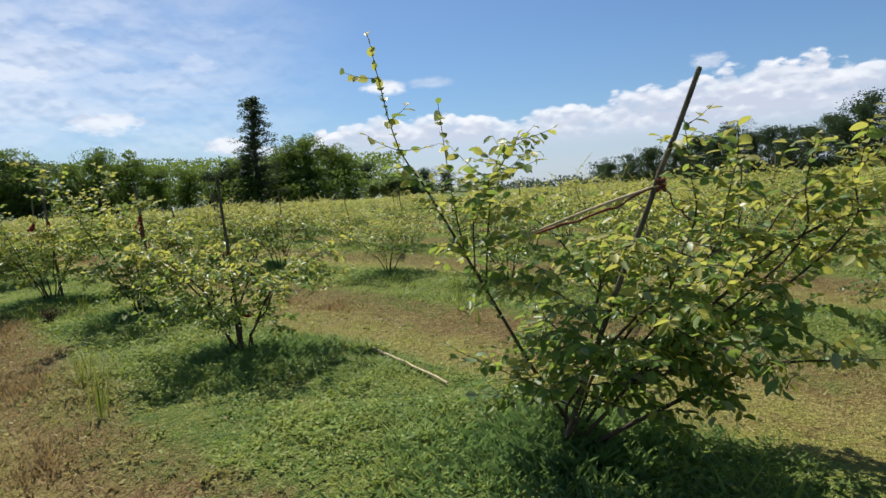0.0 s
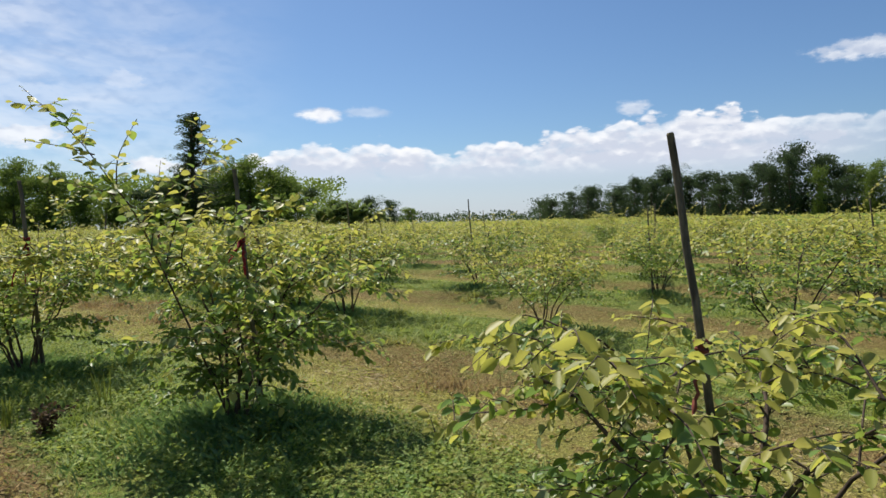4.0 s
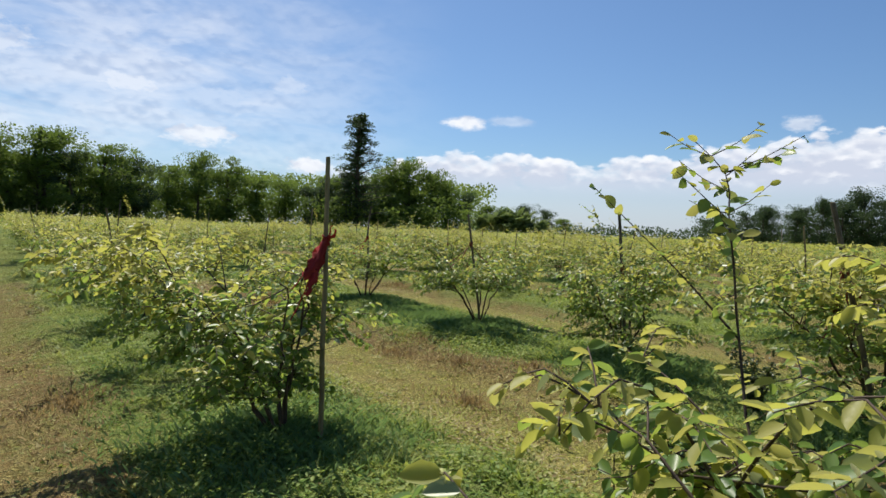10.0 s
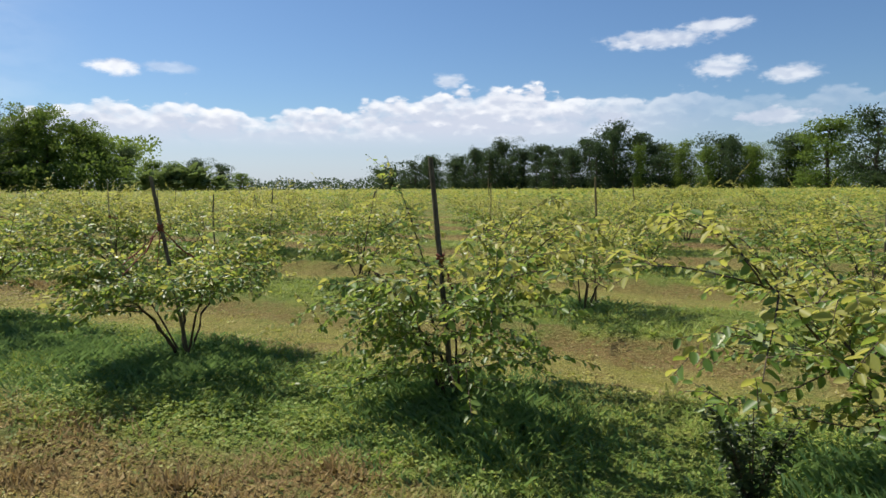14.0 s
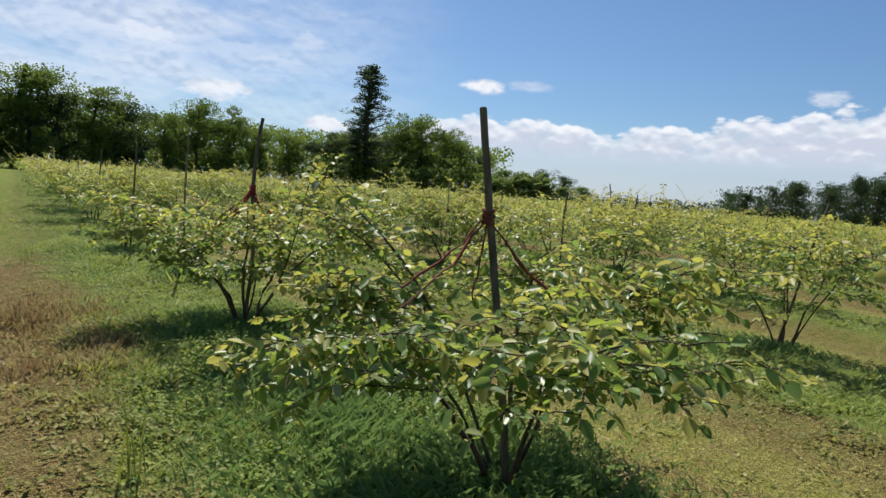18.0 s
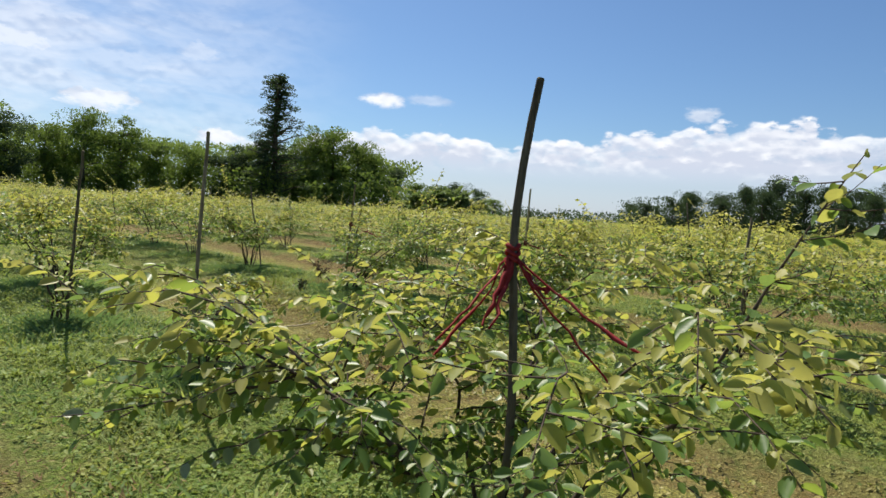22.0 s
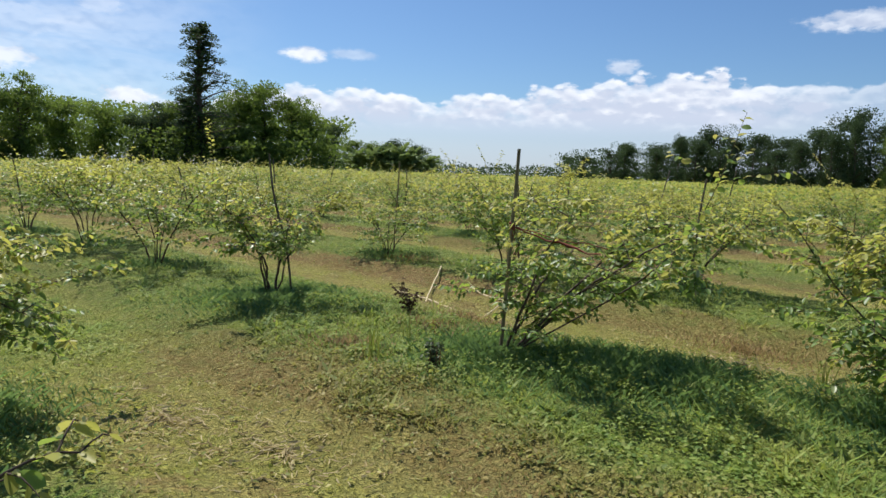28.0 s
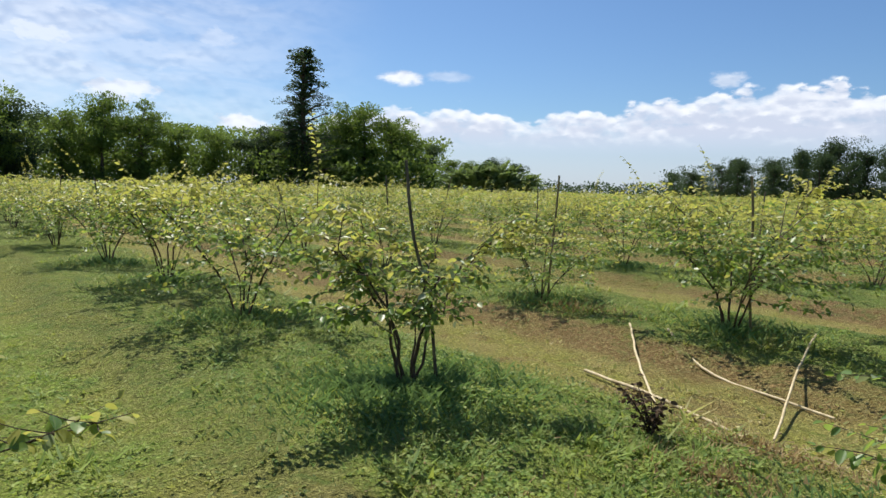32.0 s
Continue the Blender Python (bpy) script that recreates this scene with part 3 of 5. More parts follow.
    for pts, r in shoots:
        wood = Soup()
        line = smooth_line(pts, 14)
        tube(wood, line, r * 0.8, 0.0014, 6)
        bare = 4 if line[0][2] < 0.3 else 0
        dress(line[bare:], 0.034, leaf * 1.0, 0.6, loose)
        for j in range(bare + 1, 13):
            for again in range(2):
                if len(pts) > 3 and rng.random() < 0.85:
                    o = line[j]
                    ta, sl = rng.uniform(0, 6.28), rng.uniform(0.12, 0.32) * (1.3 - 0.6 * j / 13)
                    e = o + np.array((math.cos(ta) * sl, math.sin(ta) * sl, sl * rng.uniform(0.0, 0.7)))
                    sub = smooth_line([o, (o + e) / 2 + np.array((0, 0, -0.01)), e], 5)
                    tube(wood, sub, 0.0022, 0.0010, 4, cap=False)
                    dress(sub, 0.034, leaf * 0.95, 0.6, loose)
        long_woods.append(wood)
    add_leaves(crown, np.array(P), np.array(A), np.array(U), np.array(S), np.array(M), 2 if simple else 1)
    return woods, long_woods, crown, loose


LEAF_MESHES = []
for k, mt in enumerate((LEAF_OLD_VEINED, LEAF_YOUNG_VEINED, LEAF_PALE)):
    s = Soup()
    add_leaves(s, np.zeros((1, 3)), np.array([[1.0, 0, 0]]), np.array([[0, 0, 1.0]]), np.ones(1), np.zeros(1, int))
    LEAF_MESHES.append(s.mesh("leaf", [mt], True))

BUSH_MATS = [LEAF_OLD, LEAF_YOUNG, LEAF_PALE, FLOWER]
BUSH_GROUP = "fruit bushes planted in rows"


def bush(place, seed, label, spread=0.95, height=1.32, stems=5, density=9, leaf=0.064, shoots=(), **more):
    rng = np.random.default_rng(seed)
    x, y = place
    if "clear" in more:
        cx, cy, cr = more["clear"]
        more = dict(more, clear=(cx - x, cy - y, cr))
    if "openings" in more:
        more = dict(more, openings=[(o[0] - x, o[1] - y, o[2], o[3]) for o in more["openings"]])
    own = [([(p[0] - x, p[1] - y, p[2]) for p in pts], r) for pts, r in shoots]
    woods, long_woods, crown, loose = grow(rng, spread, height, stems, density, leaf, own, **more)
    ob = empty("fruit_bush", (x, y, ground_z(x, y)), 0, label, "bush", BUSH_GROUP)
    for w in woods:
        part("stem", w.mesh("stem", [BARK], True), ob)
    shoot_obs = [part("shoot", w.mesh("shoot", [BARK], True), ob) for w in long_woods]
    crown_ob = part("foliage", crown.mesh("foliage", BUSH_MATS, True), ob)
    crown_ob["kind"] = "stuff"
    for q, h, up, sz, m, k in loose:
        fr, _ = leaf_frames(q[None], h[None], up[None], np.array([sz]))
        mt = Matrix.Identity(4)
        for c in range(3):
            for r in range(3):
                mt[r][c] = fr[0][c][r]
            mt[c][3] = q[c]
        part("leaf", LEAF_MESHES[m], shoot_obs[k], m=mt)
    return ob


# ---------------------------------------------------------------- ground
NOISE_TABLE = np.random.default_rng(77).random((256, 256))


def value_noise(x, y, shift=0):
    """Smooth noise from 0 to 1 with a cell of one metre."""
    x, y = np.asarray(x, float) + 1000.0 + shift * 17.3, np.asarray(y, float) + 1000.0 + shift * 9.1
    i, j = np.floor(x).astype(int), np.floor(y).astype(int)
    u, v = x - i, y - j
    u, v = u * u * (3 - 2 * u), v * v * (3 - 2 * v)
    a, b = NOISE_TABLE[i % 256, j % 256], NOISE_TABLE[(i + 1) % 256, j % 256]
    c, d = NOISE_TABLE[i % 256, (j + 1) % 256], NOISE_TABLE[(i + 1) % 256, (j + 1) % 256]
    return (a + (b - a) * u) * (1 - v) + (c + (d - c) * u) * v


def ease(x, lo, hi):
    t = np.clip((np.asarray(x, float) - lo) / (hi - lo), 0.0, 1.0)
    return t * t * (3 - 2 * t)


def lane_place(x, y):
    """How far across from the planted row to the left, 0 to ROW_GAP."""
    return (np.asarray(x) * ROW_V[0] + np.asarray(y) * ROW_V[1] - ROW_0) % ROW_GAP


def lay(x, y):
    """Lie of the ground: beds along the rows, lanes worn lower, a crumbling bank on one side of each lane."""
    rel = lane_place(x, y) + 0.5 * (value_noise(x * 0.7, y * 0.7, 1) - 0.5)
    z = -0.10 * ease(rel, 0.75, 1.5) * (1 - ease(rel, 2.35, 2.95))
    crumbs = ease(rel, 1.9, 2.4) * (1 - ease(rel, 2.9, 3.3))
    z += (0.02 + 0.05 * crumbs) * (value_noise(x * 3.1, y * 3.1, 2) - 0.5) + 0.05 * (value_noise(x * 0.8, y * 0.8, 3) - 0.5)
    z += (0.012 + 0.03 * crumbs) * (value_noise(x * 6.0, y * 6.0, 4) - 0.5) - 0.012
    far = np.hypot(np.asarray(x) + 2.5, np.asarray(y) - 18.0)
    return z * (1 - ease(far, 55.0, 90.0))


def axis(lo, hi, step, reach):
    inner = np.arange(lo, hi + step / 2, step)
    grow_by = step * 1.22 ** np.arange(1, 60)
    out = np.cumsum(grow_by)
    out = out[out < reach]
    return np.concatenate([(lo - out)[::-1], inner, hi + out])


AXIS_X, AXIS_Y = axis(-22.0, 18.0, 0.19, 2600.0), axis(-6.0, 50.0, 0.19, 2600.0)
GRID_X, GRID_Y = np.meshgrid(AXIS_X, AXIS_Y)
GRID_Z = lay(GRID_X, GRID_Y)


def ground_height(x, y):
    """Height of the built ground at many places."""
    i = np.clip(np.searchsorted(AXIS_X, x) - 1, 0, len(AXIS_X) - 2)
    j = np.clip(np.searchsorted(AXIS_Y, y) - 1, 0, len(AXIS_Y) - 2)
    u, v = (x - AXIS_X[i]) / (AXIS_X[i + 1] - AXIS_X[i]), (y - AXIS_Y[j]) / (AXIS_Y[j + 1] - AXIS_Y[j])
    return (GRID_Z[j, i] * (1 - u) + GRID_Z[j, i + 1] * u) * (1 - v) + (GRID_Z[j + 1, i] * (1 - u) + GRID_Z[j + 1, i + 1] * u) * v


def ground_z(x, y):
    return float(ground_height(np.array([x]), np.array([y]))[0])


def build_ground():
    rows, cols = GRID_X.shape
    idx = np.arange(rows * cols).reshape(rows, cols)
    s = Soup()
    s.add(np.stack([GRID_X, GRID_Y, GRID_Z], -1).reshape(-1, 3), np.stack([idx[:-1, :-1], idx[:-1, 1:], idx[1:, 1:], idx[1:, :-1]], -1).reshape(-1, 4))
    tagged(new("ground", s.mesh("ground", [GROUND], True)), "mown orchard ground with green, dry and bare strips", "ground", kind="structure")


build_ground()

# ---------------------------------------------------------------- the bushes near the way
HERO = [
    # place, seed, label, settings
    ((1.46, 2.96), 11, "leafy fruit bush with one long shoot tied to a leaning stake", dict(spread=0.95, height=1.36, stems=4, density=17, lift=0.18, leaf=0.072, young=0.55, lean=(0.95, -0.45), openings=[(1.82, 2.74, 1.38, 0.30)], shoots=(
        ([(1.56, 2.91, 0.03), (1.37, 3.01, 0.37), (1.07, 3.13, 0.99), (0.84, 3.19, 1.45), (0.71, 3.22, 1.69), (0.61, 3.25, 2.23)], 0.016),
        ([(1.56, 2.91, 0.03), (1.9, 2.7, 0.26), (2.19, 2.47, 0.47), (2.38, 2.29, 0.53), (2.61, 2.02, 0.57)], 0.018),
        ([(1.02, 3.14, 1.10), (0.96, 3.12, 1.45), (0.92, 3.12, 1.87)], 0.005),
        ([(1.07, 3.13, 0.99), (1.07, 3.07, 1.32), (1.20, 3.02, 1.52), (1.30, 2.98, 1.69)], 0.006),
        ([(1.12, 3.11, 0.90), (1.15, 3.10, 1.25), (1.22, 3.16, 1.50), (1.28, 3.16, 1.66)], 0.006),
        ([(1.60, 2.80, 0.45), (2.01, 2.62, 1.12), (2.03, 2.63, 1.45), (2.00, 2.63, 1.72)], 0.009),
        ([(1.65, 2.75, 0.45), (2.05, 2.55, 1.00), (2.15, 2.50, 1.35), (2.19, 2.47, 1.56)], 0.008),
        ([(1.70, 2.70, 0.40), (2.33, 2.33, 1.03), (2.38, 2.29, 1.35), (2.42, 2.26, 1.58)], 0.009),
        ([(1.80, 2.60, 0.45), (2.46, 2.20, 1.08), (2.51, 2.15, 1.35), (2.54, 2.11, 1.60)], 0.009),
        ([(1.45, 2.95, 0.20), (1.28, 2.82, 0.41), (1.12, 2.88, 0.50), (0.98, 2.94, 0.58)], 0.006)))),
    ((-0.25, 6.15), 12, "small sparse fruit bush tied to a thin grey stake", dict(spread=0.92, height=1.08, stems=6, density=10, lift=0.3, low=0.25)),
    ((-1.61, 9.25), 13, "dense fruit bush with a tall forked shoot of yellow leaves", dict(spread=0.92, height=1.34, stems=6, density=14, lift=0.16, leaf=0.071, young=0.45, lean=(0.22, 0.12), openings=[(-1.56, 9.22, 1.30, 0.22)], shoots=(
        ([(-1.62, 9.24, -0.03), (-1.86, 8.99, 0.69), (-2.13, 8.67, 1.43), (-2.24, 8.56, 1.63), (-2.42, 8.48, 1.91), (-2.65, 8.41, 2.15)], 0.010),
        ([(-2.24, 8.56, 1.63), (-2.22, 8.52, 1.81), (-2.12, 8.52, 2.02)], 0.006),
        ([(-2.13, 8.67, 1.43), (-1.97, 8.60, 1.62), (-1.85, 8.54, 1.82)], 0.006),
        ([(-2.25, 8.56, 1.60), (-2.42, 8.56, 1.65), (-2.61, 8.56, 1.70)], 0.005),
        ([(-2.34, 8.57, 1.82), (-2.49, 8.56, 1.86), (-2.67, 8.56, 1.89)], 0.005),
        ([(-2.01, 8.74, 1.17), (-1.92, 8.71, 1.51), (-1.81, 8.67, 1.72), (-1.70, 8.62, 1.95)], 0.006),
        ([(-1.65, 8.82, 1.23), (-1.49, 8.74, 1.44), (-1.34, 8.66, 1.50), (-1.22, 8.57, 1.53)], 0.006),
        ([(-2.08, 8.65, 1.28), (-2.04, 8.64, 1.57), (-2.01, 8.63, 1.80)], 0.006)))),
    ((-3.36, 11.8), 14, "open fruit bush with an upright leafy shoot beside its stake", dict(spread=1.15, height=1.26, stems=6, density=16, low=0.3, lift=0.33, clear=(-4.35, 10.75, 0.6), lean=(0.02, 0.0), shoots=(
        ([(-3.40, 11.65, 0.02), (-3.54, 11.20, 0.72), (-3.60, 10.85, 1.15), (-3.65, 10.70, 1.40), (-3.66, 10.62, 1.55), (-3.66, 10.58, 1.80)], 0.010),
        ([(-3.65, 10.70, 1.41), (-3.75, 10.74, 1.49), (-3.90, 10.82, 1.58)], 0.004),
        ([(-3.66, 10.62, 1.55), (-3.58, 10.55, 1.58), (-3.50, 10.50, 1.64)], 0.004),
        ([(-3.63, 10.78, 1.26), (-3.53, 10.72, 1.30), (-3.40, 10.66, 1.33)], 0.004),
        ([(-3.60, 10.86, 1.13), (-3.74, 10.90, 1.23), (-3.85, 10.98, 1.31)], 0.004),
        ([(-3.34, 11.9, 0.05), (-3.22, 12.6, 0.70), (-3.12, 12.88, 1.10), (-3.14, 12.90, 1.35), (-3.16, 12.91, 1.50), (-3.17, 12.92, 1.65), (-3.26, 12.98, 1.77)], 0.008),
        ([(-3.16, 12.91, 1.50), (-3.31, 13.01, 1.67)], 0.003), ([(-3.17, 12.92, 1.65), (-3.10, 12.87, 1.73)], 0.003),
        ([(-3.12, 12.88, 1.10), (-3.30, 13.00, 1.33), (-3.56, 13.13, 1.61)], 0.006),
        ([(-3.61, 11.05, 1.13), (-3.75, 11.08, 1.23), (-3.85, 11.15, 1.31)], 0.004)))),
    ((-4.78, 15.28), 15, "round bushy fruit bush leaning on a stake with a red rag", dict(spread=1.0, height=1.26, stems=8, density=14, lift=0.2, low=0.2, clear=(-3.9, 14.4, 0.95), lean=(-0.25, 0.05), openings=[(-4.55, 15.0, 1.25, 0.34)])),
    ((-0.2, 15.22), 16, "low wide fruit bush with an arching branch", dict(spread=1.25, height=1.28, stems=6, density=14, lift=0.35, lean=(-0.15, 0.05), shoots=(
        ([(-0.18, 15.18, 0.0), (-0.16, 15.11, 0.26), (-0.32, 15.49, 0.34), (-0.55, 15.92, 0.36)], 0.014),))),
    ((-1.0, 17.95), 17, "upright fruit bush with a bare-tipped shoot, tied to a stake", dict(spread=1.15, height=1.4, stems=6, density=13, lift=0.2, shoots=(
        ([(-0.97, 17.9, 0.03), (-0.98, 17.91, 0.63), (-1.12, 18.04, 0.97), (-1.22, 18.13, 1.4), (-1.35, 18.23, 1.82)], 0.012),))),
    ((-2.2, 20.35), 18, "flat-topped fruit bush on thin bare legs, tied up with red cord", dict(spread=1.05, height=1.18, stems=5, density=19, low=0.40, young=0.45, clear=(-3.3, 18.7, 0.85), lift=0.48, squash=0.6, lean=(-0.2, 0.0), openings=[(-2.45, 20.15, 1.14, 0.27), (-2.6, 19.85, 1.18, 0.24)], shoots=(
        ([(-2.22, 20.40, 0.05), (-2.40, 20.55, 0.50), (-2.65, 20.75, 0.95), (-2.95, 20.92, 1.25), (-3.12, 21.03, 1.42)], 0.012),
        ([(-2.50, 20.62, 0.70), (-2.70, 20.90, 1.00), (-2.90, 21.10, 1.20), (-3.05, 21.30, 1.35)], 0.007),
        ([(-2.55, 20.65, 0.75), (-2.85, 20.75, 1.05), (-3.10, 20.80, 1.20), (-3.28, 20.85, 1.24)], 0.007),
        ([(-2.40, 20.55, 0.50), (-2.75, 20.60, 0.75), (-3.02, 20.62, 0.85), (-3.20, 20.66, 0.84)], 0.007)))),
    ((-3.75, 23.3), 19, "wide open fruit bush tied to a crooked stake with red cloth", dict(spread=1.22, height=1.12, stems=6, density=17, low=0.36, young=0.5, clear=(-5.1, 22.15, 0.85), lift=0.4, squash=0.7, lean=(-0.05, 0.1), openings=[(-3.76, 23.2, 1.16, 0.34), (-3.85, 22.9, 1.2, 0.3), (-3.85, 23.05, 0.8, 0.26)], shoots=(
        ([(-3.74, 23.25, 0.02), (-3.50, 23.0, 0.40), (-3.35, 22.8, 0.85), (-3.25, 22.6, 1.30), (-3.15, 22.5, 1.56)], 0.013),))),
    ((-4.85, 26.2), 20, "young thin fruit bush at the foot of a tall stake", dict(spread=0.50, height=0.86, stems=5, density=6, lift=0.14, leaf=0.062, sprays=0, low=0.2, lean=(0.2, 0.12))),
    ((-6.25, 28.1), 21, "sparse fruit bush growing beside a bare stake", dict(spread=0.48, height=1.05, stems=4, density=6, lift=0.16, lean=(-0.1, 0.0), clear=(-5.35, 28.5, 0.5), leaf=0.055, sprays=0)),
    ((-1.05, 28.95), 22, "spreading fruit bush beside a leaning pale stake", dict(spread=1.12, height=1.2, stems=6, density=17, lift=0.24, low=0.2,
        openings=[(-1.14 - 0.28 * k, 28.75 - 0.23 * k, z, 0.25) for k in range(3) for z in (0.42, 0.78, 1.12)], shoots=(
        ([(-1.08, 28.92, 0.03), (-1.32, 29.15, 0.45), (-1.58, 29.40, 0.82), (-1.76, 29.60, 1.20), (-1.86, 29.75, 1.42)], 0.012),
        ([(-1.02, 28.90, 0.03), (-0.86, 28.74, 0.22), (-0.60, 28.58, 0.50), (-0.36, 28.30, 0.86), (-0.22, 28.10, 1.28)], 0.013),))),
    ((-2.98, 31.2), 23, "broad fruit bush tied sideways to its stake with red cord", dict(spread=1.0, height=1.34, stems=5, density=15, lift=0.2, squash=0.6, low=0.22, lean=(1.0, -0.45), openings=[(-2.9, 30.9, 1.02, 0.19), (-2.75, 30.7, 1.02, 0.17)], shoots=(
        ([(-2.93, 31.15, 0.05), (-2.50, 30.50, 0.60), (-2.40, 30.15, 0.90), (-2.25, 30.03, 1.15), (-2.15, 29.98, 1.39), (-2.08, 29.95, 1.60), (-1.92, 29.95, 1.98)], 0.010),
        ([(-2.10, 29.95, 1.50), (-2.25, 30.05, 1.62), (-2.45, 30.10, 1.68)], 0.004),
        ([(-2.11, 29.93, 1.50), (-1.98, 29.75, 1.55), (-1.85, 29.60, 1.58)], 0.004)))),
    ((-7.0, 31.1), 25, "low fruit bush with one long arching pale twig", dict(spread=1.0, height=1.2, stems=5, density=13, shoots=(
        ([(-6.95, 31.1, 0.02), (-6.7, 31.2, 0.45), (-6.35, 31.45, 0.66), (-6.1, 31.6, 0.72), (-5.82, 31.78, 0.74)], 0.008),))),
    ((-4.45, 34.03), 24, "fruit bush on many thin bare legs in green grass", dict(spread=0.80, height=1.16, stems=6, density=8, lift=0.35, young=0.5, low=0.3)),
]
for place, seed, label, more in HERO:
    bush(place, seed, label, **more)


# ---------------------------------------------------------------- stakes
def stake(foot, head, radius, label, mat, bend=0.0, ties=()):
    """A stake driven into the ground. ties: (height, cloth kind, list of end points of the strips)."""
    ob = empty("plant_stake", (foot[0], foot[1], 0), 0, label, "stake", "stakes beside the bushes")
    head = np.array((head[0] - foot[0], head[1] - foot[1], head[2]))
    s = Soup()
    rng = np.random.default_rng(int(abs(foot[0] * 100 + foot[1] * 1000)))
    line = smooth_line([(0, 0, -0.05), head * 0.35 + np.array((bend, 0, 0)), head * 0.7 + np.array((-bend, bend * .4, 0)), head], 12)
    line[1:-1] += rng.normal(0, 0.0025, (10, 3))
    tube(s, line, radius * 1.08, radius * 0.92, 8)
    part("pole", s.mesh("pole", [mat], True), ob)
    s = Soup()
    up = (line[-1] - line[-2]) / np.linalg.norm(line[-1] - line[-2])
    tube(s, np.array([line[-1] - up * 0.004, line[-1] + up * 0.002, line[-1] + up * 0.005]), radius * 0.93, radius * 0.75, 8)
    part("sawn_end", s.mesh("sawn_end", [STAKE_TAN], False), ob, "pale sawn end of the stake")
    for z, mt, ends in ties:
        k = line[np.argmin(np.abs(line[:, 2] - z))]
        s = Soup()
        for i in range(3):
            ang = np.linspace(0, 2 * np.pi, 11)
            r = radius * 1.35
            ring = np.stack([k[0] + r * np.cos(ang), k[1] + r * np.sin(ang), z + (i - 1) * 0.022 + 0.008 * np.sin(ang * 2 + i)], -1)
            tube(s, ring, 0.008, 0.008, 5, cap=False)
        knot = part("knot", s.mesh("knot", [mt], True), ob, "wound cloth knot")
        torn = [(e, wide) for e, wide in ends] + [((e[0] + rng.normal(0, .03), e[1] + rng.normal(0, .03), e[2] + rng.normal(0, .05)), wide * 0.5) for e, wide in ends if wide > 0.012]
        for e, wide in torn:
            e = np.array((e[0] - foot[0], e[1] - foot[1], e[2]))
            o = np.array((k[0], k[1], z))
            cl = smooth_line([o, o + (e - o) * 0.5 + np.array((0, 0, -0.02)), e], 10)
            side = np.cross(e - o, (0.3, 0.2, 1.0))
            side /= np.linalg.norm(side) + 1e-9
            nor = np.cross(side, e - o)
            nor /= np.linalg.norm(nor) + 1e-9
            s = Soup()
            cl[1:] += rng.normal(0, 0.006, (9, 3))
            w = 0.75 * wide * (0.55 + 0.45 * np.sin(np.linspace(0.4, 2.6, 10))) * rng.uniform(0.6, 1.4, 10)
            tw = np.linspace(0, rng.uniform(-2.0, 2.0), 10)
            d = side[None] * np.cos(tw)[:, None] + nor[None] * np.sin(tw)[:, None]
            th = np.cross(d, (e - o)[None])
            th /= np.linalg.norm(th, axis=1)[:, None] + 1e-9
            ring = np.stack([cl + d * w[:, None], cl + th * 0.004, cl - d * w[:, None], cl - th * 0.004], 1)
            idx = np.arange(40).reshape(10, 4)
            nx = np.roll(idx, -1, axis=1)
            s.add(ring.reshape(-1, 3), np.stack([idx[:-1], nx[:-1], nx[1:], idx[1:]], -1).reshape(-1, 4))
            part("tie_strip", s.mesh("tie_strip", [mt], True), knot, "strip of torn cloth")
    return ob


first_stake = stake((1.42, 2.98), (2.06, 2.58, 1.92), 0.014, "leaning weathered stake tied with dull red cord", STAKE_GREY, 0.0, ((1.38, RED_DULL, (((1.34, 2.93, 1.18), 0.010), ((1.97, 2.55, 1.21), 0.012))),))
brace = Soup()
tube(brace, smooth_line([(0.50, -0.32, 1.39), (0.22, -0.14, 1.29), (-0.10, 0.05, 1.16)], 8), 0.009, 0.007, 7)
part("brace", brace.mesh("brace", [STICK], True), first_stake, "thin pale bamboo brace")
stake((-0.23, 6.11), (-0.34, 6.31, 1.69), 0.014, "thin grey stake with a red tag near its foot", STAKE_GREY, 0.0, ((0.95, RED_DULL, (((-0.40, 6.15, 0.75), 0.012),)), (0.42, RED, (((-0.13, 6.02, 0.40), 0.02),))))
stake((-1.40, 9.30), (-1.55, 9.33, 1.81), 0.016, "thick grey stake standing in a dense bush", STAKE_GREY, 0.0, ((1.32, RED, (((-1.52, 9.17, 1.12), 0.026), ((-1.6, 9.2, 1.2), 0.014))),))
stake((-3.22, 11.85), (-3.32, 11.69, 1.88), 0.019, "sawn grey stake with a faded red tie", STAKE_GREY, 0.0, ((1.31, RED, (((-3.23, 11.66, 1.08), 0.028), ((-3.29, 11.68, 0.96), 0.02), ((-3.47, 11.68, 0.78), 0.012))),))
stake((-4.50, 15.12), (-4.51, 15.2, 1.87), 0.016, "upright stake with a bright red rag tied on", STAKE_TAN, 0.0, ((1.33, RED, (((-4.64, 15.05, 1.08), 0.055), ((-4.62, 15.04, 0.98), 0.035), ((-4.44, 15.08, 1.40), 0.015), ((-4.72, 15.1, 0.80), 0.012))),))
stake((-0.53, 14.84), (-0.92, 14.98, 1.73), 0.020, "leaning grey stake bound with red cord", STAKE_GREY, 0.0, ((1.25, RED_DULL, (((-0.75, 15.13, 0.70), 0.022), ((-0.62, 15.0, 0.85), 0.016), ((-0.45, 15.05, 0.9), 0.014))),))
stake((-0.98, 17.92), (-1.12, 18.0, 1.78), 0.020, "straight stake with faded red cloth round it", STAKE_GREY, 0.0, ((1.05, RED_DULL, (((-1.02, 17.85, 0.8), 0.025),)),))
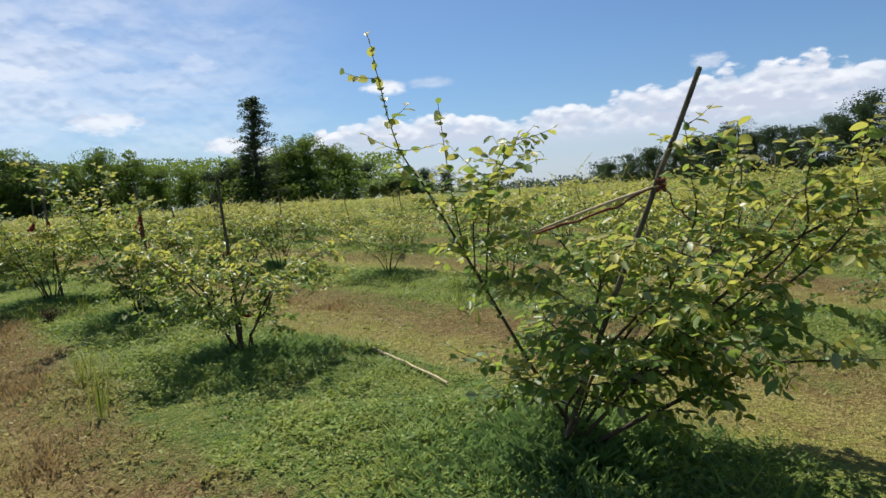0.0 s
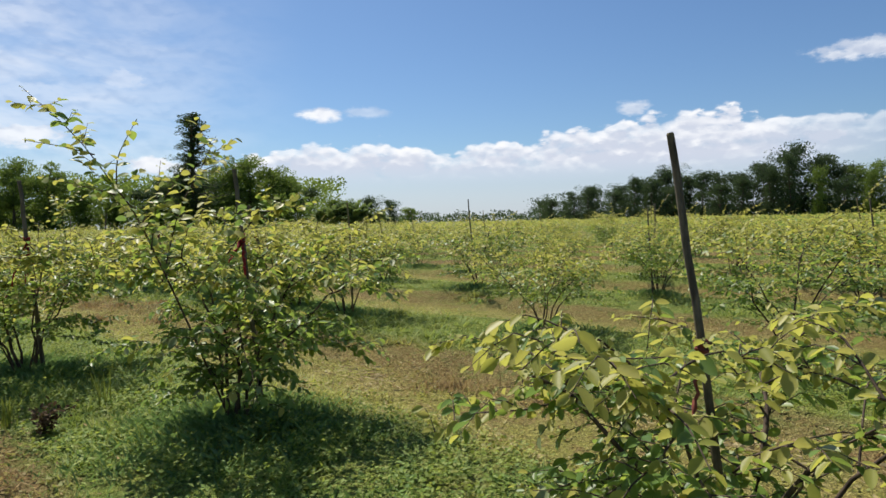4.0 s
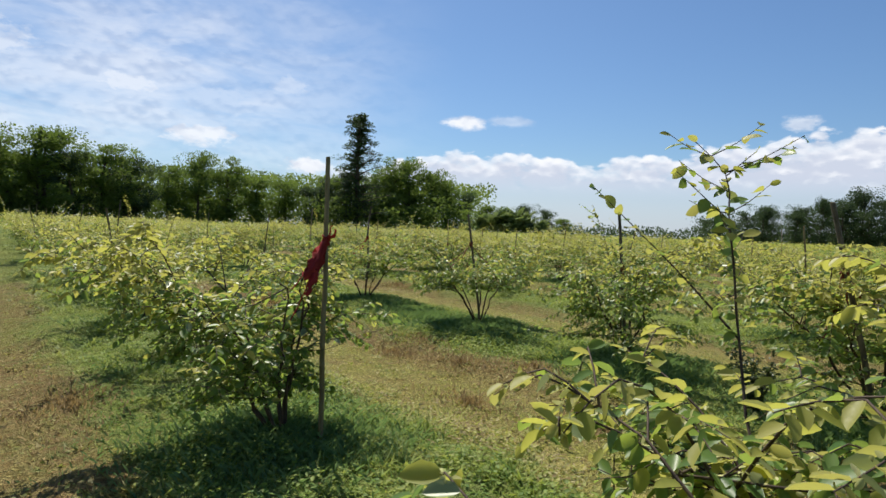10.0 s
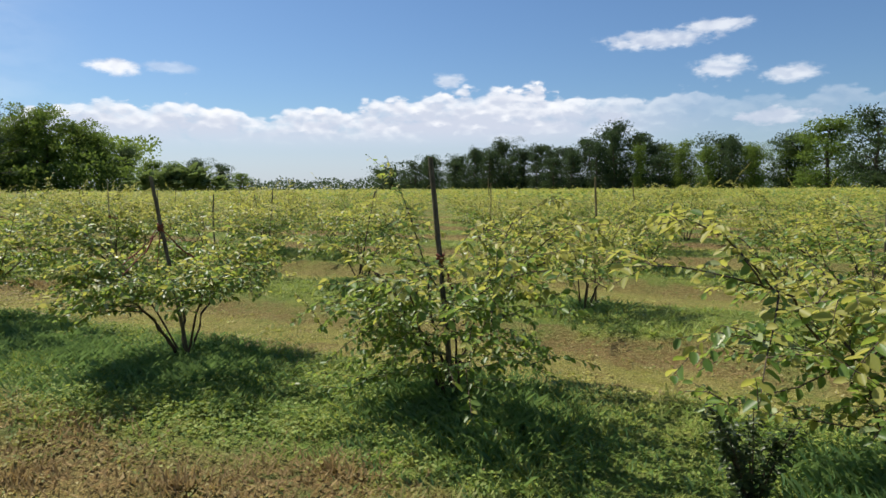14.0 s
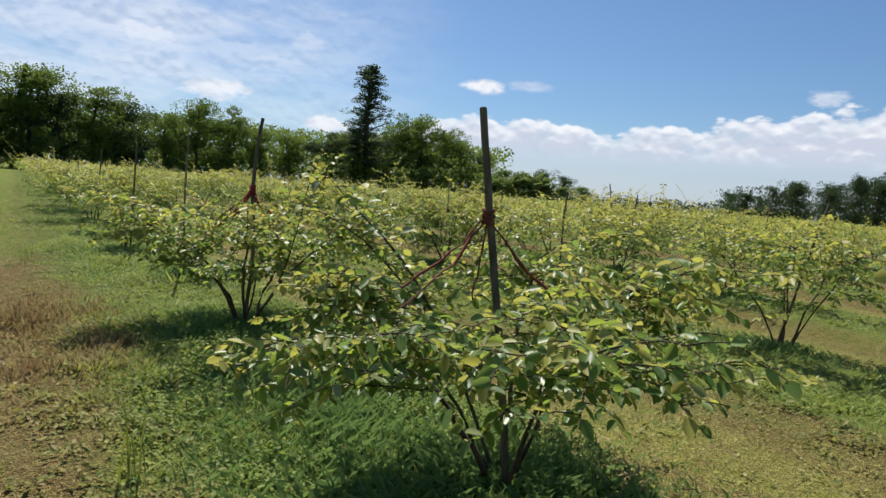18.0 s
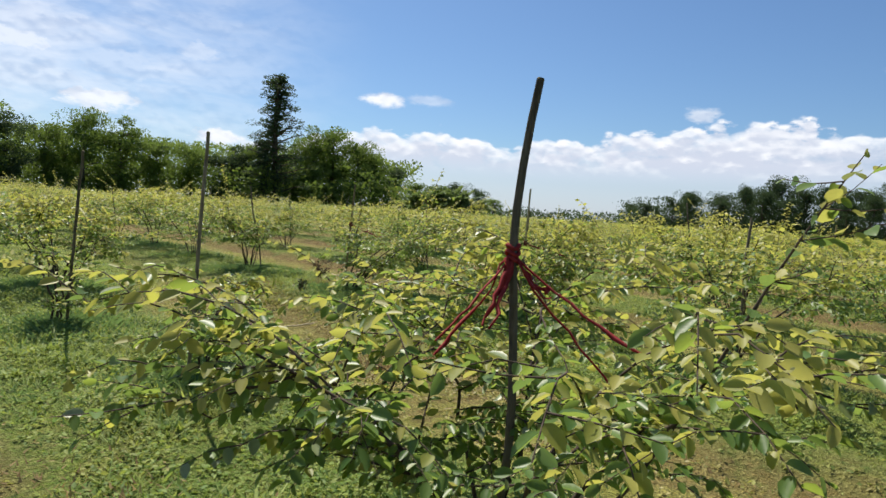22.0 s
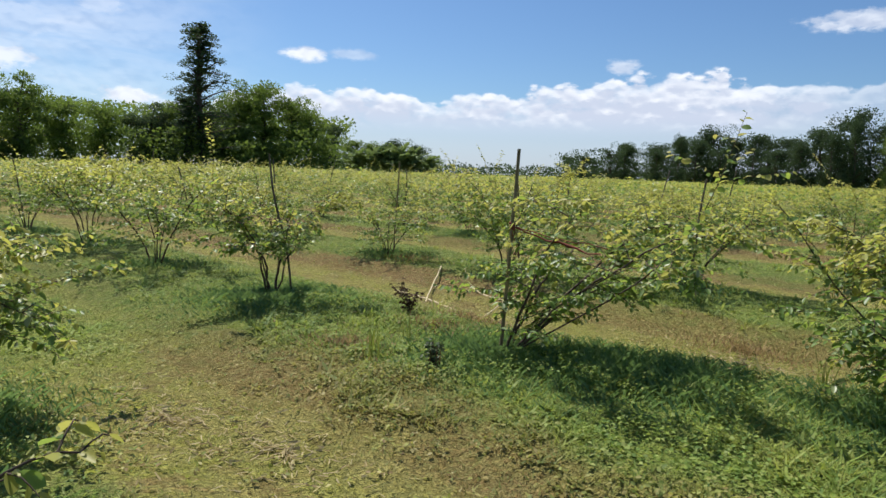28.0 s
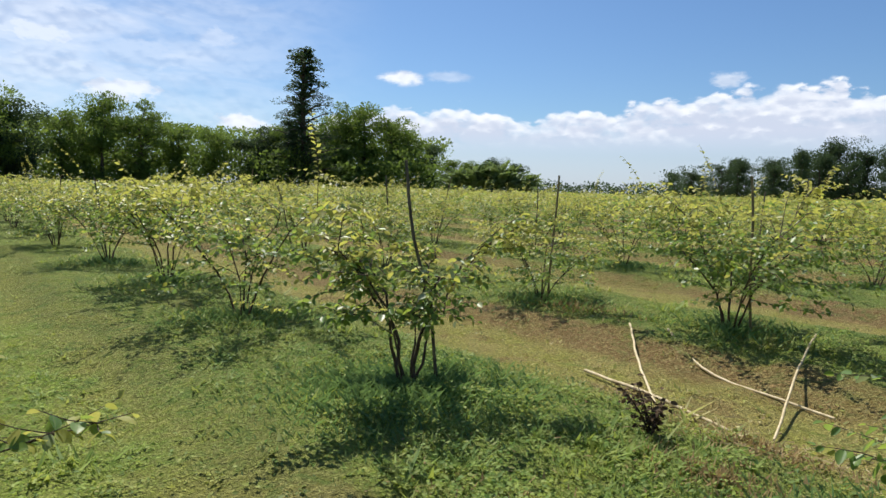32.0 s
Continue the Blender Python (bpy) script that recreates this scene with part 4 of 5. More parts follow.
stake((-2.18, 20.27), (-2.45, 20.23, 1.67), 0.017, "leaning grey stake with brown-red cords to the branches", STAKE_GREY, 0.0, ((1.23, RED_DULL, (((-2.74, 20.06, 0.86), 0.015), ((-2.12, 20.12, 0.92), 0.010), ((-2.44, 20.2, 0.88), 0.010))),))
stake((-3.78, 23.27), (-3.70, 23.28, 1.82), 0.016, "crooked dark stake with red cloth strips", STAKE_GREY, 0.03, ((1.22, RED, (((-4.05, 23.2, 0.93), 0.020), ((-3.42, 22.95, 0.92), 0.018), ((-3.87, 23.15, 0.98), 0.022), ((-3.66, 23.18, 1.10), 0.016))),))
stake((-4.97, 26.08), (-4.885, 25.83, 1.78), 0.0125, "tall thin stake beside a young bush", STAKE_PALE)
stake((-6.22, 28.15), (-5.99, 27.55, 1.68), 0.013, "thin bare dark stake", STAKE_GREY)
stake((-1.12, 28.86), (-1.18, 28.6, 1.71), 0.013, "leaning pale stake with a red tie", STAKE_BAMBOO, 0.0, ((1.02, RED_DULL, (((-0.66, 28.36, 0.88), 0.016), ((-1.02, 28.66, 0.86), 0.010))),))
stake((-0.56, 28.66), (-0.50, 28.62, 0.70), 0.020, "short dark stake under a low branch", STAKE_GREY)
stake((-3.06, 31.19), (-2.96, 31.22, 1.69), 0.015, "tan stake with a long red cord pulled sideways", STAKE_TAN, 0.0, ((1.07, RED_DULL, (((-2.66, 30.5, 0.92), 0.014), ((-2.99, 31.08, 0.82), 0.009), ((-2.75, 30.7, 0.96), 0.010))),))
stake((-4.22, 34.05), (-4.49, 34.04, 1.62), 0.012, "thin crooked stake in a bush", STAKE_GREY, 0.02)

# ---------------------------------------------------------------- the rest of the planted field
WAY = np.array([(0.3, 0.0), (-0.6, 3.5), (-1.6, 6.5), (-2.8, 10.0), (-3.6, 13.0), (-2.6, 16.5), (-3.0, 19.5), (-4.2, 22.5), (-4.8, 26.0), (-4.4, 30.0), (-4.0, 34.0)])


def to_world(a, p):
    return a * ROW_U[0] + p * ROW_V[0], a * ROW_U[1] + p * ROW_V[1]


# bushes whose places are known: along the row, across
KNOWN = [(6.6, 7.1), (9.3, 6.85), (12.6, 6.4), (6.6, 11.2), (9.9, 11.6), (13.4, 10.6), (5.5, 15.0), (16.6, 10.8), (20.6, 11.6), (23.8, 11.3), (16.4, 15.2), (19.4, 14.9),
         (27.3, 2.6), (29.4, 2.2), (34.5, 1.8), (18.5, 2.4), (21.4, 2.3), (24.4, 2.4), (35.7, 10.6), (38.5, 10.7), (41.3, 10.6), (34.6, 14.25), (32.2, 14.5), (36.3, 18.8), (34.0, 19.4),
         (26.0, 15.5), (29.6, 15.2), (24.8, 19.4), (25.0, 14.4), (37.3, 23.1), (32.5, 20.8)]
HERO_AP = [(-0.427 * p[0] + 0.904 * p[1], 0.904 * p[0] + 0.427 * p[1]) for p, s, l, m in HERO]
FIELD = []
rng = np.random.default_rng(5)
taken = HERO_AP + KNOWN
for k in range(-8, 30):
    p0 = ROW_0 + ROW_GAP * k
    a = -30.0 + rng.uniform(0, 2)
    while a < 96.0 - max(0.0, (p0 - 20.0)) * 0.1:
        a += STEP * rng.uniform(0.93, 1.07)
        p = p0 + rng.normal(0, 0.14)
        if rng.random() < 0.05:
            continue
        if any((a - t[0]) ** 2 + (p - t[1]) ** 2 < 1.9 ** 2 for t in taken):
            continue
        x, y = to_world(a, p)
        if np.min(np.hypot(WAY[:, 0] - x, WAY[:, 1] - y)) < 1.9:
            continue
        FIELD.append((a, p))


def nearness(ap):
    x, y = to_world(*ap)
    return min(math.hypot(x - c[0], y - c[1]) for c in ((0, 0), (-2.5, 8), (-3.5, 15), (-4.5, 22), (-5.4, 29.5)))


FIELD = [f for f in KNOWN] + sorted(FIELD, key=nearness)
MID_LABELS = ("fruit bush with yellow-green leaves on a spreading crown", "round fruit bush with glossy leaves and thin stems", "loose fruit bush with arching leafy twigs",
              "low broad fruit bush above green grass", "upright fruit bush with sparse lower stems", "fruit bush with dense yellowish top leaves")
protos = []
for i in range(6):
    r = np.random.default_rng(100 + i)
    woods, _, crown, _ = grow(r, r.uniform(1.08, 1.24), r.uniform(1.18, 1.40), (5, 6, 5, 5, 6, 5)[i], (15, 14, 17, 15, 14, 16)[i], 0.067, lift=r.uniform(0.2, 0.42), squash=0.9, low=0.27, simple=True, young=r.uniform(0.65, 0.9))
    protos.append(([w.mesh("stem", [BARK], True) for w in woods], crown.mesh("foliage", BUSH_MATS)))
NEAR_COUNT = 290
for i, (a, p) in enumerate(FIELD[:NEAR_COUNT]):
    x, y = to_world(a, p)
    k = i % 6
    ob = empty("fruit_bush", (x, y, ground_z(x, y)), rng.uniform(0, 360), MID_LABELS[k], "bush", BUSH_GROUP)
    s = rng.uniform(0.84, 1.14)
    ob.scale = (s * rng.uniform(0.9, 1.1), s, s * rng.uniform(0.9, 1.06))
    for w in protos[k][0]:
        part("stem", w, ob)
    part("foliage", protos[k][1], ob)["kind"] = "stuff"

# thin stakes beside them
pole = Soup()
tube(pole, smooth_line([(0, 0, -0.05), (0.012, 0, 0.6), (-0.01, 0.008, 1.2), (0, 0, 1.7)], 9), 0.015, 0.0125, 7)
pole_mesh, pole_mesh_tan = pole.mesh("pole", [STAKE_GREY], True), pole.mesh("pole", [STAKE_TAN], True)
for i, (a, p) in enumerate(FIELD[:150]):
    if rng.random() < 0.78:
        x, y = to_world(a + rng.normal(0, 0.15), p + rng.normal(0, 0.15))
        ob = empty("plant_stake", (x, y, 0), 0, "thin weathered stake beside a bush", "stake", "stakes beside the bushes")
        ob.matrix_basis = pose(x, y, ground_z(x, y), rng.normal(0, 6), rng.normal(0, 6), rng.uniform(0, 360))
        f = rng.uniform(0.85, 1.12)
        ob.scale = (1, 1, f)
        part("pole", pole_mesh if rng.random() < 0.7 else pole_mesh_tan, ob)


def far_bushes():
    """The far part of the planting, too many and too far to tell apart."""
    s = Soup()
    r = np.random.default_rng(9)
    P, A, U, S, M = [], [], [], [], []
    for a, p in FIELD[NEAR_COUNT:]:
        x, y = to_world(a, p)
        n = 150
        high = r.uniform(1.15, 1.5)
        th, rr = r.uniform(0, 2 * np.pi, n), np.sqrt(r.uniform(0, 1, n)) * r.uniform(0.85, 1.15)
        z = high * (0.42 + 0.58 * np.sqrt(r.uniform(0, 1, n))) * (1 - 0.18 * rr ** 2) + 0.22 * (r.random(n) < 0.08)
        P.append(np.stack([x + rr * np.cos(th), y + rr * np.sin(th), z], -1))
        A.append(np.stack([np.cos(th + r.normal(0, .8, n)), np.sin(th), r.uniform(-.4, .3, n)], -1))
        U.append(r.normal(0, .5, (n, 3)) + (0, 0, 1))
        S.append(r.uniform(0.12, 0.24, n))
        M.append((z > 1.0).astype(int) * (r.random(n) < 0.7))
    if P:
        add_leaves(s, np.concatenate(P), np.concatenate(A), np.concatenate(U), np.concatenate(S), np.concatenate(M), 2)
        tagged(new("far_bushes", s.mesh("far_bushes", BUSH_MATS)), "far rows of yellow-green fruit bushes", "bushes", kind="stuff")


far_bushes()


# ---------------------------------------------------------------- trees round the field
def tree_meshes(seed, kind):
    """A tree 10 high: trunk with limbs, and a crown of leaf clumps."""
    r = np.random.default_rng(seed)
    wood, crown = Soup(), Soup()
    tall = kind == "tall"
    trunk = smooth_line([(0, 0, -0.3), (r.normal(0, .12), r.normal(0, .12), 3.0), (r.normal(0, .25), r.normal(0, .25), 6.5), (r.normal(0, .3), r.normal(0, .3), 9.7 if tall else 9.3)], 12)
    tube(wood, trunk, 0.26 if not tall else 0.17, 0.05, 8)
    clumps = []
    n = 150 if tall else 46
    for i in range(n):
        f = r.uniform(0.04 if not tall else 0.12, 0.98)
        az = r.uniform(0, 2 * np.pi)
        if tall:
            f = 0.10 + 0.89 * ((i + r.random()) / n) ** 0.9
            reach = float(np.interp(f, (0.0, 0.3, 0.5, 0.7, 0.85, 0.94, 1.0), (1.6, 1.5, 1.35, 1.1, 0.85, 0.55, 0.15))) * r.uniform(0.1, 1.0) * (1.35 if r.random() < 0.2 else 0.95)
        else:
            reach = 3.6 * math.sqrt(max(0.05, 1 - ((f - 0.45) / 0.60) ** 2)) * r.uniform(0.3, 1.0)
        o = np.array([np.interp(f * 11, np.arange(12), trunk[:, c]) for c in range(3)])
        e = o + np.array((math.cos(az) * reach, math.sin(az) * reach, reach * (r.uniform(0.0, 0.7) if tall else r.uniform(0.15, 0.6))))
        e[2] = min(e[2], 9.9)
        tube(wood, smooth_line([o, (o + e) / 2 + np.array((0, 0, 0.15)), e], 4), 0.07, 0.02, 3, cap=False)
        clumps.append((e, (0.34 * (1.15 - 0.7 * f) if tall else 1.10) * r.uniform(0.5, 1.5)))
        for extra in range(1 if tall else int(r.random() < 0.6)):
            clumps.append((o + (e - o) * r.uniform(0.2, 0.8) + r.normal(0, .22, 3), (0.27 * (1.15 - 0.7 * f) if tall else 0.9) * r.uniform(0.6, 1.2)))
    P, A, U, S = [], [], [], []
    for c, rad in clumps:
        k = {"round": 180, "tall": 52, "far": 130}[kind]
        d = r.normal(0, 1, (k, 3))
        d /= np.linalg.norm(d, axis=1)[:, None]
        q = c + d * rad * (r.uniform(0.25, 1.0, (k, 1)) ** 0.6) * np.array((1.15, 1.15, 0.72))
        P.append(q)
        A.append(d + r.normal(0, .5, (k, 3)))
        U.append(r.normal(0, 1, (k, 3)) + (0, 0, .25))
        S.append(r.uniform(0.20, 0.42, k) * {"round": 0.75, "tall": 0.31, "far": 0.80}[kind])
    P = np.concatenate(P)
    add_leaves(crown, P, np.concatenate(A), np.concatenate(U), np.concatenate(S), np.zeros(len(P), int), 2)
    return wood.mesh("trunk", [TREE_BARK], True), crown


def crown_mesh(soup, mat):
    return soup.mesh("crown", [mat])


TREE_KINDS = []
for i in range(5):
    w, c = tree_meshes(300 + i, "round")
    TREE_KINDS.append((w, {"mid": crown_mesh(c, TREE_LEAF), "dark": crown_mesh(c, TREE_LEAF_DARK)}))
FAR_KINDS = []
for i in range(3):
    w, c = tree_meshes(315 + i, "far")
    FAR_KINDS.append((w, {"mid": crown_mesh(c, TREE_LEAF), "dark": crown_mesh(c, TREE_LEAF_DARK)}))
TALL_KINDS = []
for i in range(2):
    w, c = tree_meshes(330 + i, "tall")
    TALL_KINDS.append((w, {"dark": crown_mesh(c, TREE_LEAF_DARK), "mid": crown_mesh(c, TREE_LEAF)}))
TREE_TEXT = {"mid": "broad green tree at the edge of the field", "dark": "dark green leafy tree at the edge of the field"}
EYE_C = (-4.0, 20.0)


def tree(bearing, dist, height, wide, tone, tall=False):
    """bearing in degrees to the left of +y, seen from the middle of the way."""
    b = radians(bearing)
    x, y = EYE_C[0] - math.sin(b) * dist, EYE_C[1] + math.cos(b) * dist
    kinds = TALL_KINDS if tall else (FAR_KINDS if dist > 145 else TREE_KINDS)
    w, crowns = kinds[rng.integers(len(kinds))]
    ob = empty("tree", (x, y, 0), rng.uniform(0, 360), "tall slender dark tree standing above the others" if tall else TREE_TEXT[tone], "tree", "trees round the field")
    ob.scale = (wide / 8.0, wide / 8.0, height / 10.0) if not tall else (wide / 3.4, wide / 3.4, height / 10.0)
    part("trunk", w, ob)
    part("crown", crowns[tone], ob)["kind"] = "stuff"


# skyline: bearing, elevation of the tops in degrees, distance, tone
SKY = [(62, 8.0, 95, "dark"), (58, 8.4, 95, "mid"), (53, 8.2, 96, "dark"), (49, 8.6, 96, "mid"), (45, 8.0, 97, "dark"), (41, 8.0, 98, "mid"), (38.6, 8.6, 97, "dark"), (36.3, 9.9, 98, "dark"), (33.8, 7.4, 99, "mid"), (31.8, 8.0, 100, "dark"),
       (28.8, 7.6, 104, "mid"), (26.5, 6.2, 105, "mid"), (24.2, 7.5, 106, "mid"), (22.0, 5.8, 107, "dark"), (19.8, 6.7, 108, "mid"), (17.8, 5.6, 110, "dark"), (14.6, 5.2, 112, "mid"), (12.1, 6.4, 114, "mid"), (9.6, 5.9, 116, "mid"),
       (7.0, 4.2, 118, "mid"), (4.4, 4.0, 120, "mid"), (1.2, 4.2, 122, "dark"), (-0.4, 4.6, 124, "mid"), (-3.9, 5.0, 126, "mid"), (-5.6, 5.9, 126, "mid"), (-7.3, 6.5, 126, "mid"), (-9.2, 5.4, 128, "mid"), (-11.0, 4.5, 128, "mid"),
       (-12.8, 3.6, 130, "dark"), (-14.6, 2.4, 150, "mid"), (-16.4, 2.4, 150, "mid"), (-18.4, 2.7, 150, "dark"), (-20.2, 2.3, 150, "dark"), (-21.8, 1.4, 170, "mid")]
for b, e, d, tone in SKY:
    e *= 0.93 if b > 8 else 1.0
    h = 1.4 + d * math.tan(radians(e))
    tree(b, d, h, max(7.0, h * rng.uniform(0.72, 0.95)), tone)
tree(-2.35, 117, 23.7, 12.5, "dark", True)
tree(-1.3, 116, 12.0, 7.0, "dark", True)
tree(24.6, 104, 14.8, 3.6, "mid", True)
RIGHT = [(-34.0, 2.0, 230, "dark"), (-36.0, 1.7, 230, "dark"), (-38.6, 2.9, 225, "dark"), (-41.0, 2.9, 222, "dark"), (-43.2, 4.1, 218, "dark"), (-45.2, 4.3, 216, "dark"), (-47.0, 3.5, 215, "dark"), (-49.2, 3.9, 214, "dark"), (-51.3, 3.3, 214, "dark"),
         (-53.0, 4.5, 212, "dark"), (-55.2, 5.3, 212, "dark"), (-57.0, 4.3, 212, "dark"), (-58.8, 3.6, 212, "dark"), (-60.6, 3.7, 210, "mid"), (-63.6, 4.6, 210, "dark"), (-66.0, 4.0, 208, "mid"), (-69.0, 4.6, 205, "dark"), (-71.5, 5.6, 180, "mid"),
         (-74.5, 6.2, 170, "dark"), (-78, 6.4, 165, "mid"), (-82, 6.6, 160, "dark"), (-86, 6.6, 160, "mid")]
for b, e, d, tone in RIGHT:
    h = 1.4 + d * math.tan(radians(e))
    tree(b, d, h * rng.uniform(0.88, 1.08), h * rng.uniform(0.6, 0.9) + 2.0, tone)
tree(-64.3, 208, 17.5, 3.6, "mid", True)
# single narrow crowns that make the right-hand skyline jagged
for k in range(20):
    b = -35.0 - 1.85 * k + rng.uniform(-0.35, 0.35)
    e = float(np.interp(-b, (34, 37, 41, 45, 50, 53, 55.5, 58, 64, 72), (1.7, 2.3, 3.0, 3.9, 3.6, 4.3, 4.9, 3.9, 4.4, 4.2))) + rng.uniform(-1.0, 0.8)
    d = rng.uniform(196, 206)
    h = 1.4 + d * math.tan(radians(e))
    tree(b, d, h, rng.uniform(6.0, 10.0), "dark" if b > -56 or rng.random() < 0.4 else "mid")


def frond_mesh(seed):
    """A feather-shaped palm leaf 1 long, rising and then arching over along +x."""
    r = np.random.default_rng(seed)
    s = Soup()
    line = smooth_line([(0, 0, 0), (0.34, 0, 0.10), (0.70, 0, 0.10), (1.0, 0, -0.10)], 22)
    tube(s, line, 0.016, 0.004, 5)
    pos, ahead, up, size = [], [], [], []
    for i in range(3, 22):
        way = line[i] - line[i - 1]
        way /= np.linalg.norm(way)
        for side in (-1, 1):
            pos.append(line[i])
            ahead.append(way * 0.75 + np.array((0, side, r.uniform(-0.35, 0.15))))
            up.append(np.array((0.1, 0, 1)) + r.normal(0, 0.2, 3))
            size.append((0.25 - 0.13 * abs(i - 10) / 11) * r.uniform(0.85, 1.15))
    add_leaves(s, np.array(pos), np.array(ahead), np.array(up), np.array(size), np.zeros(len(pos), int), True)
    return s.mesh("frond", [PALM_LEAF], True)


def palm(x, y, height, seed, trunk_mesh, fronds):
    """A low palm: short ringed trunk, leaves rising steeply and arching out."""
    r = np.random.default_rng(seed)
    ob = empty("palm", (x, y, 0), r.uniform(0, 360), "low feathery palm with steep arching dark leaves", "palm tree", "palms at the edge of the field")
    base = height * 0.26
    part("trunk", trunk_mesh, ob, "", Matrix.Diagonal((1, 1, base, 1)))
    n = 17
    for k in range(n):
        f = k / (n - 1)
        m = pose(0, 0, base, 0, 0, k * 137.5 + r.uniform(-15, 15)) @ pose(0, 0, 0, 0, -(22 + 60 * f ** 0.8 + r.uniform(-7, 7)), 0)
        part("frond", fronds[k % len(fronds)], ob, "", m @ Matrix.Scale(height * r.uniform(0.66, 0.90), 4))


PALM_LEAF = mat_leaf("palm_leaves", rgb(0.100, 0.165, 0.070), rgb(0.245, 0.310, 0.135), rgb(0.30, 0.40, 0.08), 0.5, 0.35, 0.25)
palm_trunk = Soup()
tube(palm_trunk, smooth_line([(0, 0, -0.1), (0.05, 0.02, 0.5), (0.02, 0, 1.02)], 8), 0.24, 0.17, 9)
palm_trunk = palm_trunk.mesh("trunk", [TREE_BARK], True)
palm_fronds = [frond_mesh(k) for k in (61, 62, 63)]
for k, (x, y, h) in enumerate(((20.8, 116.2, 5.0), (23.0, 115.0, 5.6), (24.9, 116.0, 5.4), (26.6, 114.4, 5.9), (28.6, 115.0, 5.2), (30.6, 112.8, 4.3))):
    palm(x, y, h * 0.85, 300 + k, palm_trunk, palm_fronds)


def far_woods():
    """Woods on the rise behind the field's left edge, and the low far skyline."""
    s = Soup()
    r = np.random.default_rng(21)
    P, S = [], []
    for b in np.arange(-14.0, 64.0, 0.8):
        for row in range(3):
            d = 205 + 22 * row + r.uniform(-8, 8)
            top = d * math.tan(radians(4.35 - 0.25 * abs(b - 12) / 20 + 0.25 * row + r.uniform(-.15, .2)))
            c = np.array((EYE_C[0] - math.sin(radians(b)) * d, EYE_C[1] + math.cos(radians(b)) * d))
            n = 110
            q = np.stack([c[0] + r.normal(0, 2.6, n), c[1] + r.normal(0, 2.6, n), top * (1 - 0.75 * r.uniform(0, 1, n) ** 1.6)], -1)
            P.append(q), S.append(r.uniform(0.8, 1.5, n))
    P, S = np.concatenate(P), np.concatenate(S)
    add_leaves(s, P, r.normal(0, 1, P.shape), r.normal(0, 1, P.shape), S, np.zeros(len(P), int), 2)
    tagged(new("hill_woods", s.mesh("hill_woods", [TREE_LEAF_LIGHT])), "wooded green rise behind the orchard", "woods", kind="stuff")
    s = Soup()
    P, S = [], []
    for b in np.arange(-90.0, -12.0, 0.35):
        d = 620 + r.uniform(-40, 40)
        top = d * math.tan(radians(0.85 + 0.2 * math.sin(b * 1.7) + r.uniform(-.15, .2)))
        c = np.array((EYE_C[0] - math.sin(radians(b)) * d, EYE_C[1] + math.cos(radians(b)) * d))
        n = 80
        P.append(np.stack([c[0] + r.normal(0, 4, n), c[1] + r.normal(0, 4, n), top * r.uniform(0, 1, n)], -1))
        S.append(r.uniform(1.5, 2.8, n))
    P, S = np.concatenate(P), np.concatenate(S)
    add_leaves(s, P, r.normal(0, 1, P.shape), r.normal(0, 1, P.shape), S, np.zeros(len(P), int), 2)
    tagged(new("far_woods", s.mesh("far_woods", [TREE_LEAF_DARK])), "low line of far dark woods", "woods", kind="stuff")


far_woods()


def undergrowth():
    """Scrub between the trunks at the edges of the field."""
    r = np.random.default_rng(22)
    for lo, hi, d0, top_el, mat in ((-13.0, 64.0, 120.0, 3.0, TREE_LEAF), (-88.0, -57.0, 215.0, 2.9, TREE_LEAF), (-57.0, -33.0, 217.0, 2.3, TREE_LEAF_DARK), (64.0, 272.0, 115.0, 7.0, TREE_LEAF)):
        s = Soup()
        P, S = [], []
        for b in np.arange(lo, hi, 0.55):
            d = d0 + r.uniform(-6, 6)
            top = 1.0 + d * math.tan(radians(top_el * r.uniform(0.6, 1.15)))
            x, y = EYE_C[0] - math.sin(radians(b)) * d, EYE_C[1] + math.cos(radians(b)) * d
            n = 260 if top_el < 5 else 60
            P.append(np.stack([x + r.normal(0, 1.3, n), y + r.normal(0, 1.3, n), top * (1 - 0.9 * r.uniform(0, 1, n) ** 1.3)], -1))
            S.append(r.uniform(0.35, 0.7, n) * (1 if top_el < 5 else 2))
        P, S = np.concatenate(P), np.concatenate(S)
        add_leaves(s, P, r.normal(0, 1, P.shape), r.normal(0, 1, P.shape), S, np.zeros(len(P), int), 2)
        tagged(new("undergrowth", s.mesh("undergrowth", [mat])), "green scrub under the trees at the field's edge", "undergrowth", kind="stuff")


undergrowth()


# ---------------------------------------------------------------- grass and weeds
def along_way(r, count, inner, outer, power=0.75):
    """Random places in a stretch of field along the way."""
    t = r.uniform(0, len(WAY) - 1.001, count)
    i = t.astype(int)
    c = WAY[i] + (WAY[i + 1] - WAY[i]) * (t - i)[:, None]
    ang, rad = r.uniform(0, 2 * np.pi, count), inner + (outer - inner) * r.uniform(0, 1, count) ** power
    return c[:, 0] + rad * np.cos(ang), c[:, 1] + rad * np.sin(ang)


def bed_share(x, y):
    """1 on the green beds of the rows, 0 in the worn lanes."""
    rel = lane_place(x, y) + 1.1 * (value_noise(x * 0.8, y * 0.8, 5) - 0.5)
    a = np.asarray(x) * ROW_U[0] + np.asarray(y) * ROW_U[1]
    p = np.asarray(x) * ROW_V[0] + np.asarray(y) * ROW_V[1]
    green_lane = 0.85 * ease(a - 4.0 * ease(p, 5.5, 7.0), 26.6, 29.0) * (1 - ease(p, 9.2, 10.2)) * (1 - ease(rel, 2.0, 2.4))
    return np.maximum(green_lane, 1 - ease(rel, 0.8, 1.3) * (1 - ease(rel, 2.8, 3.3)))


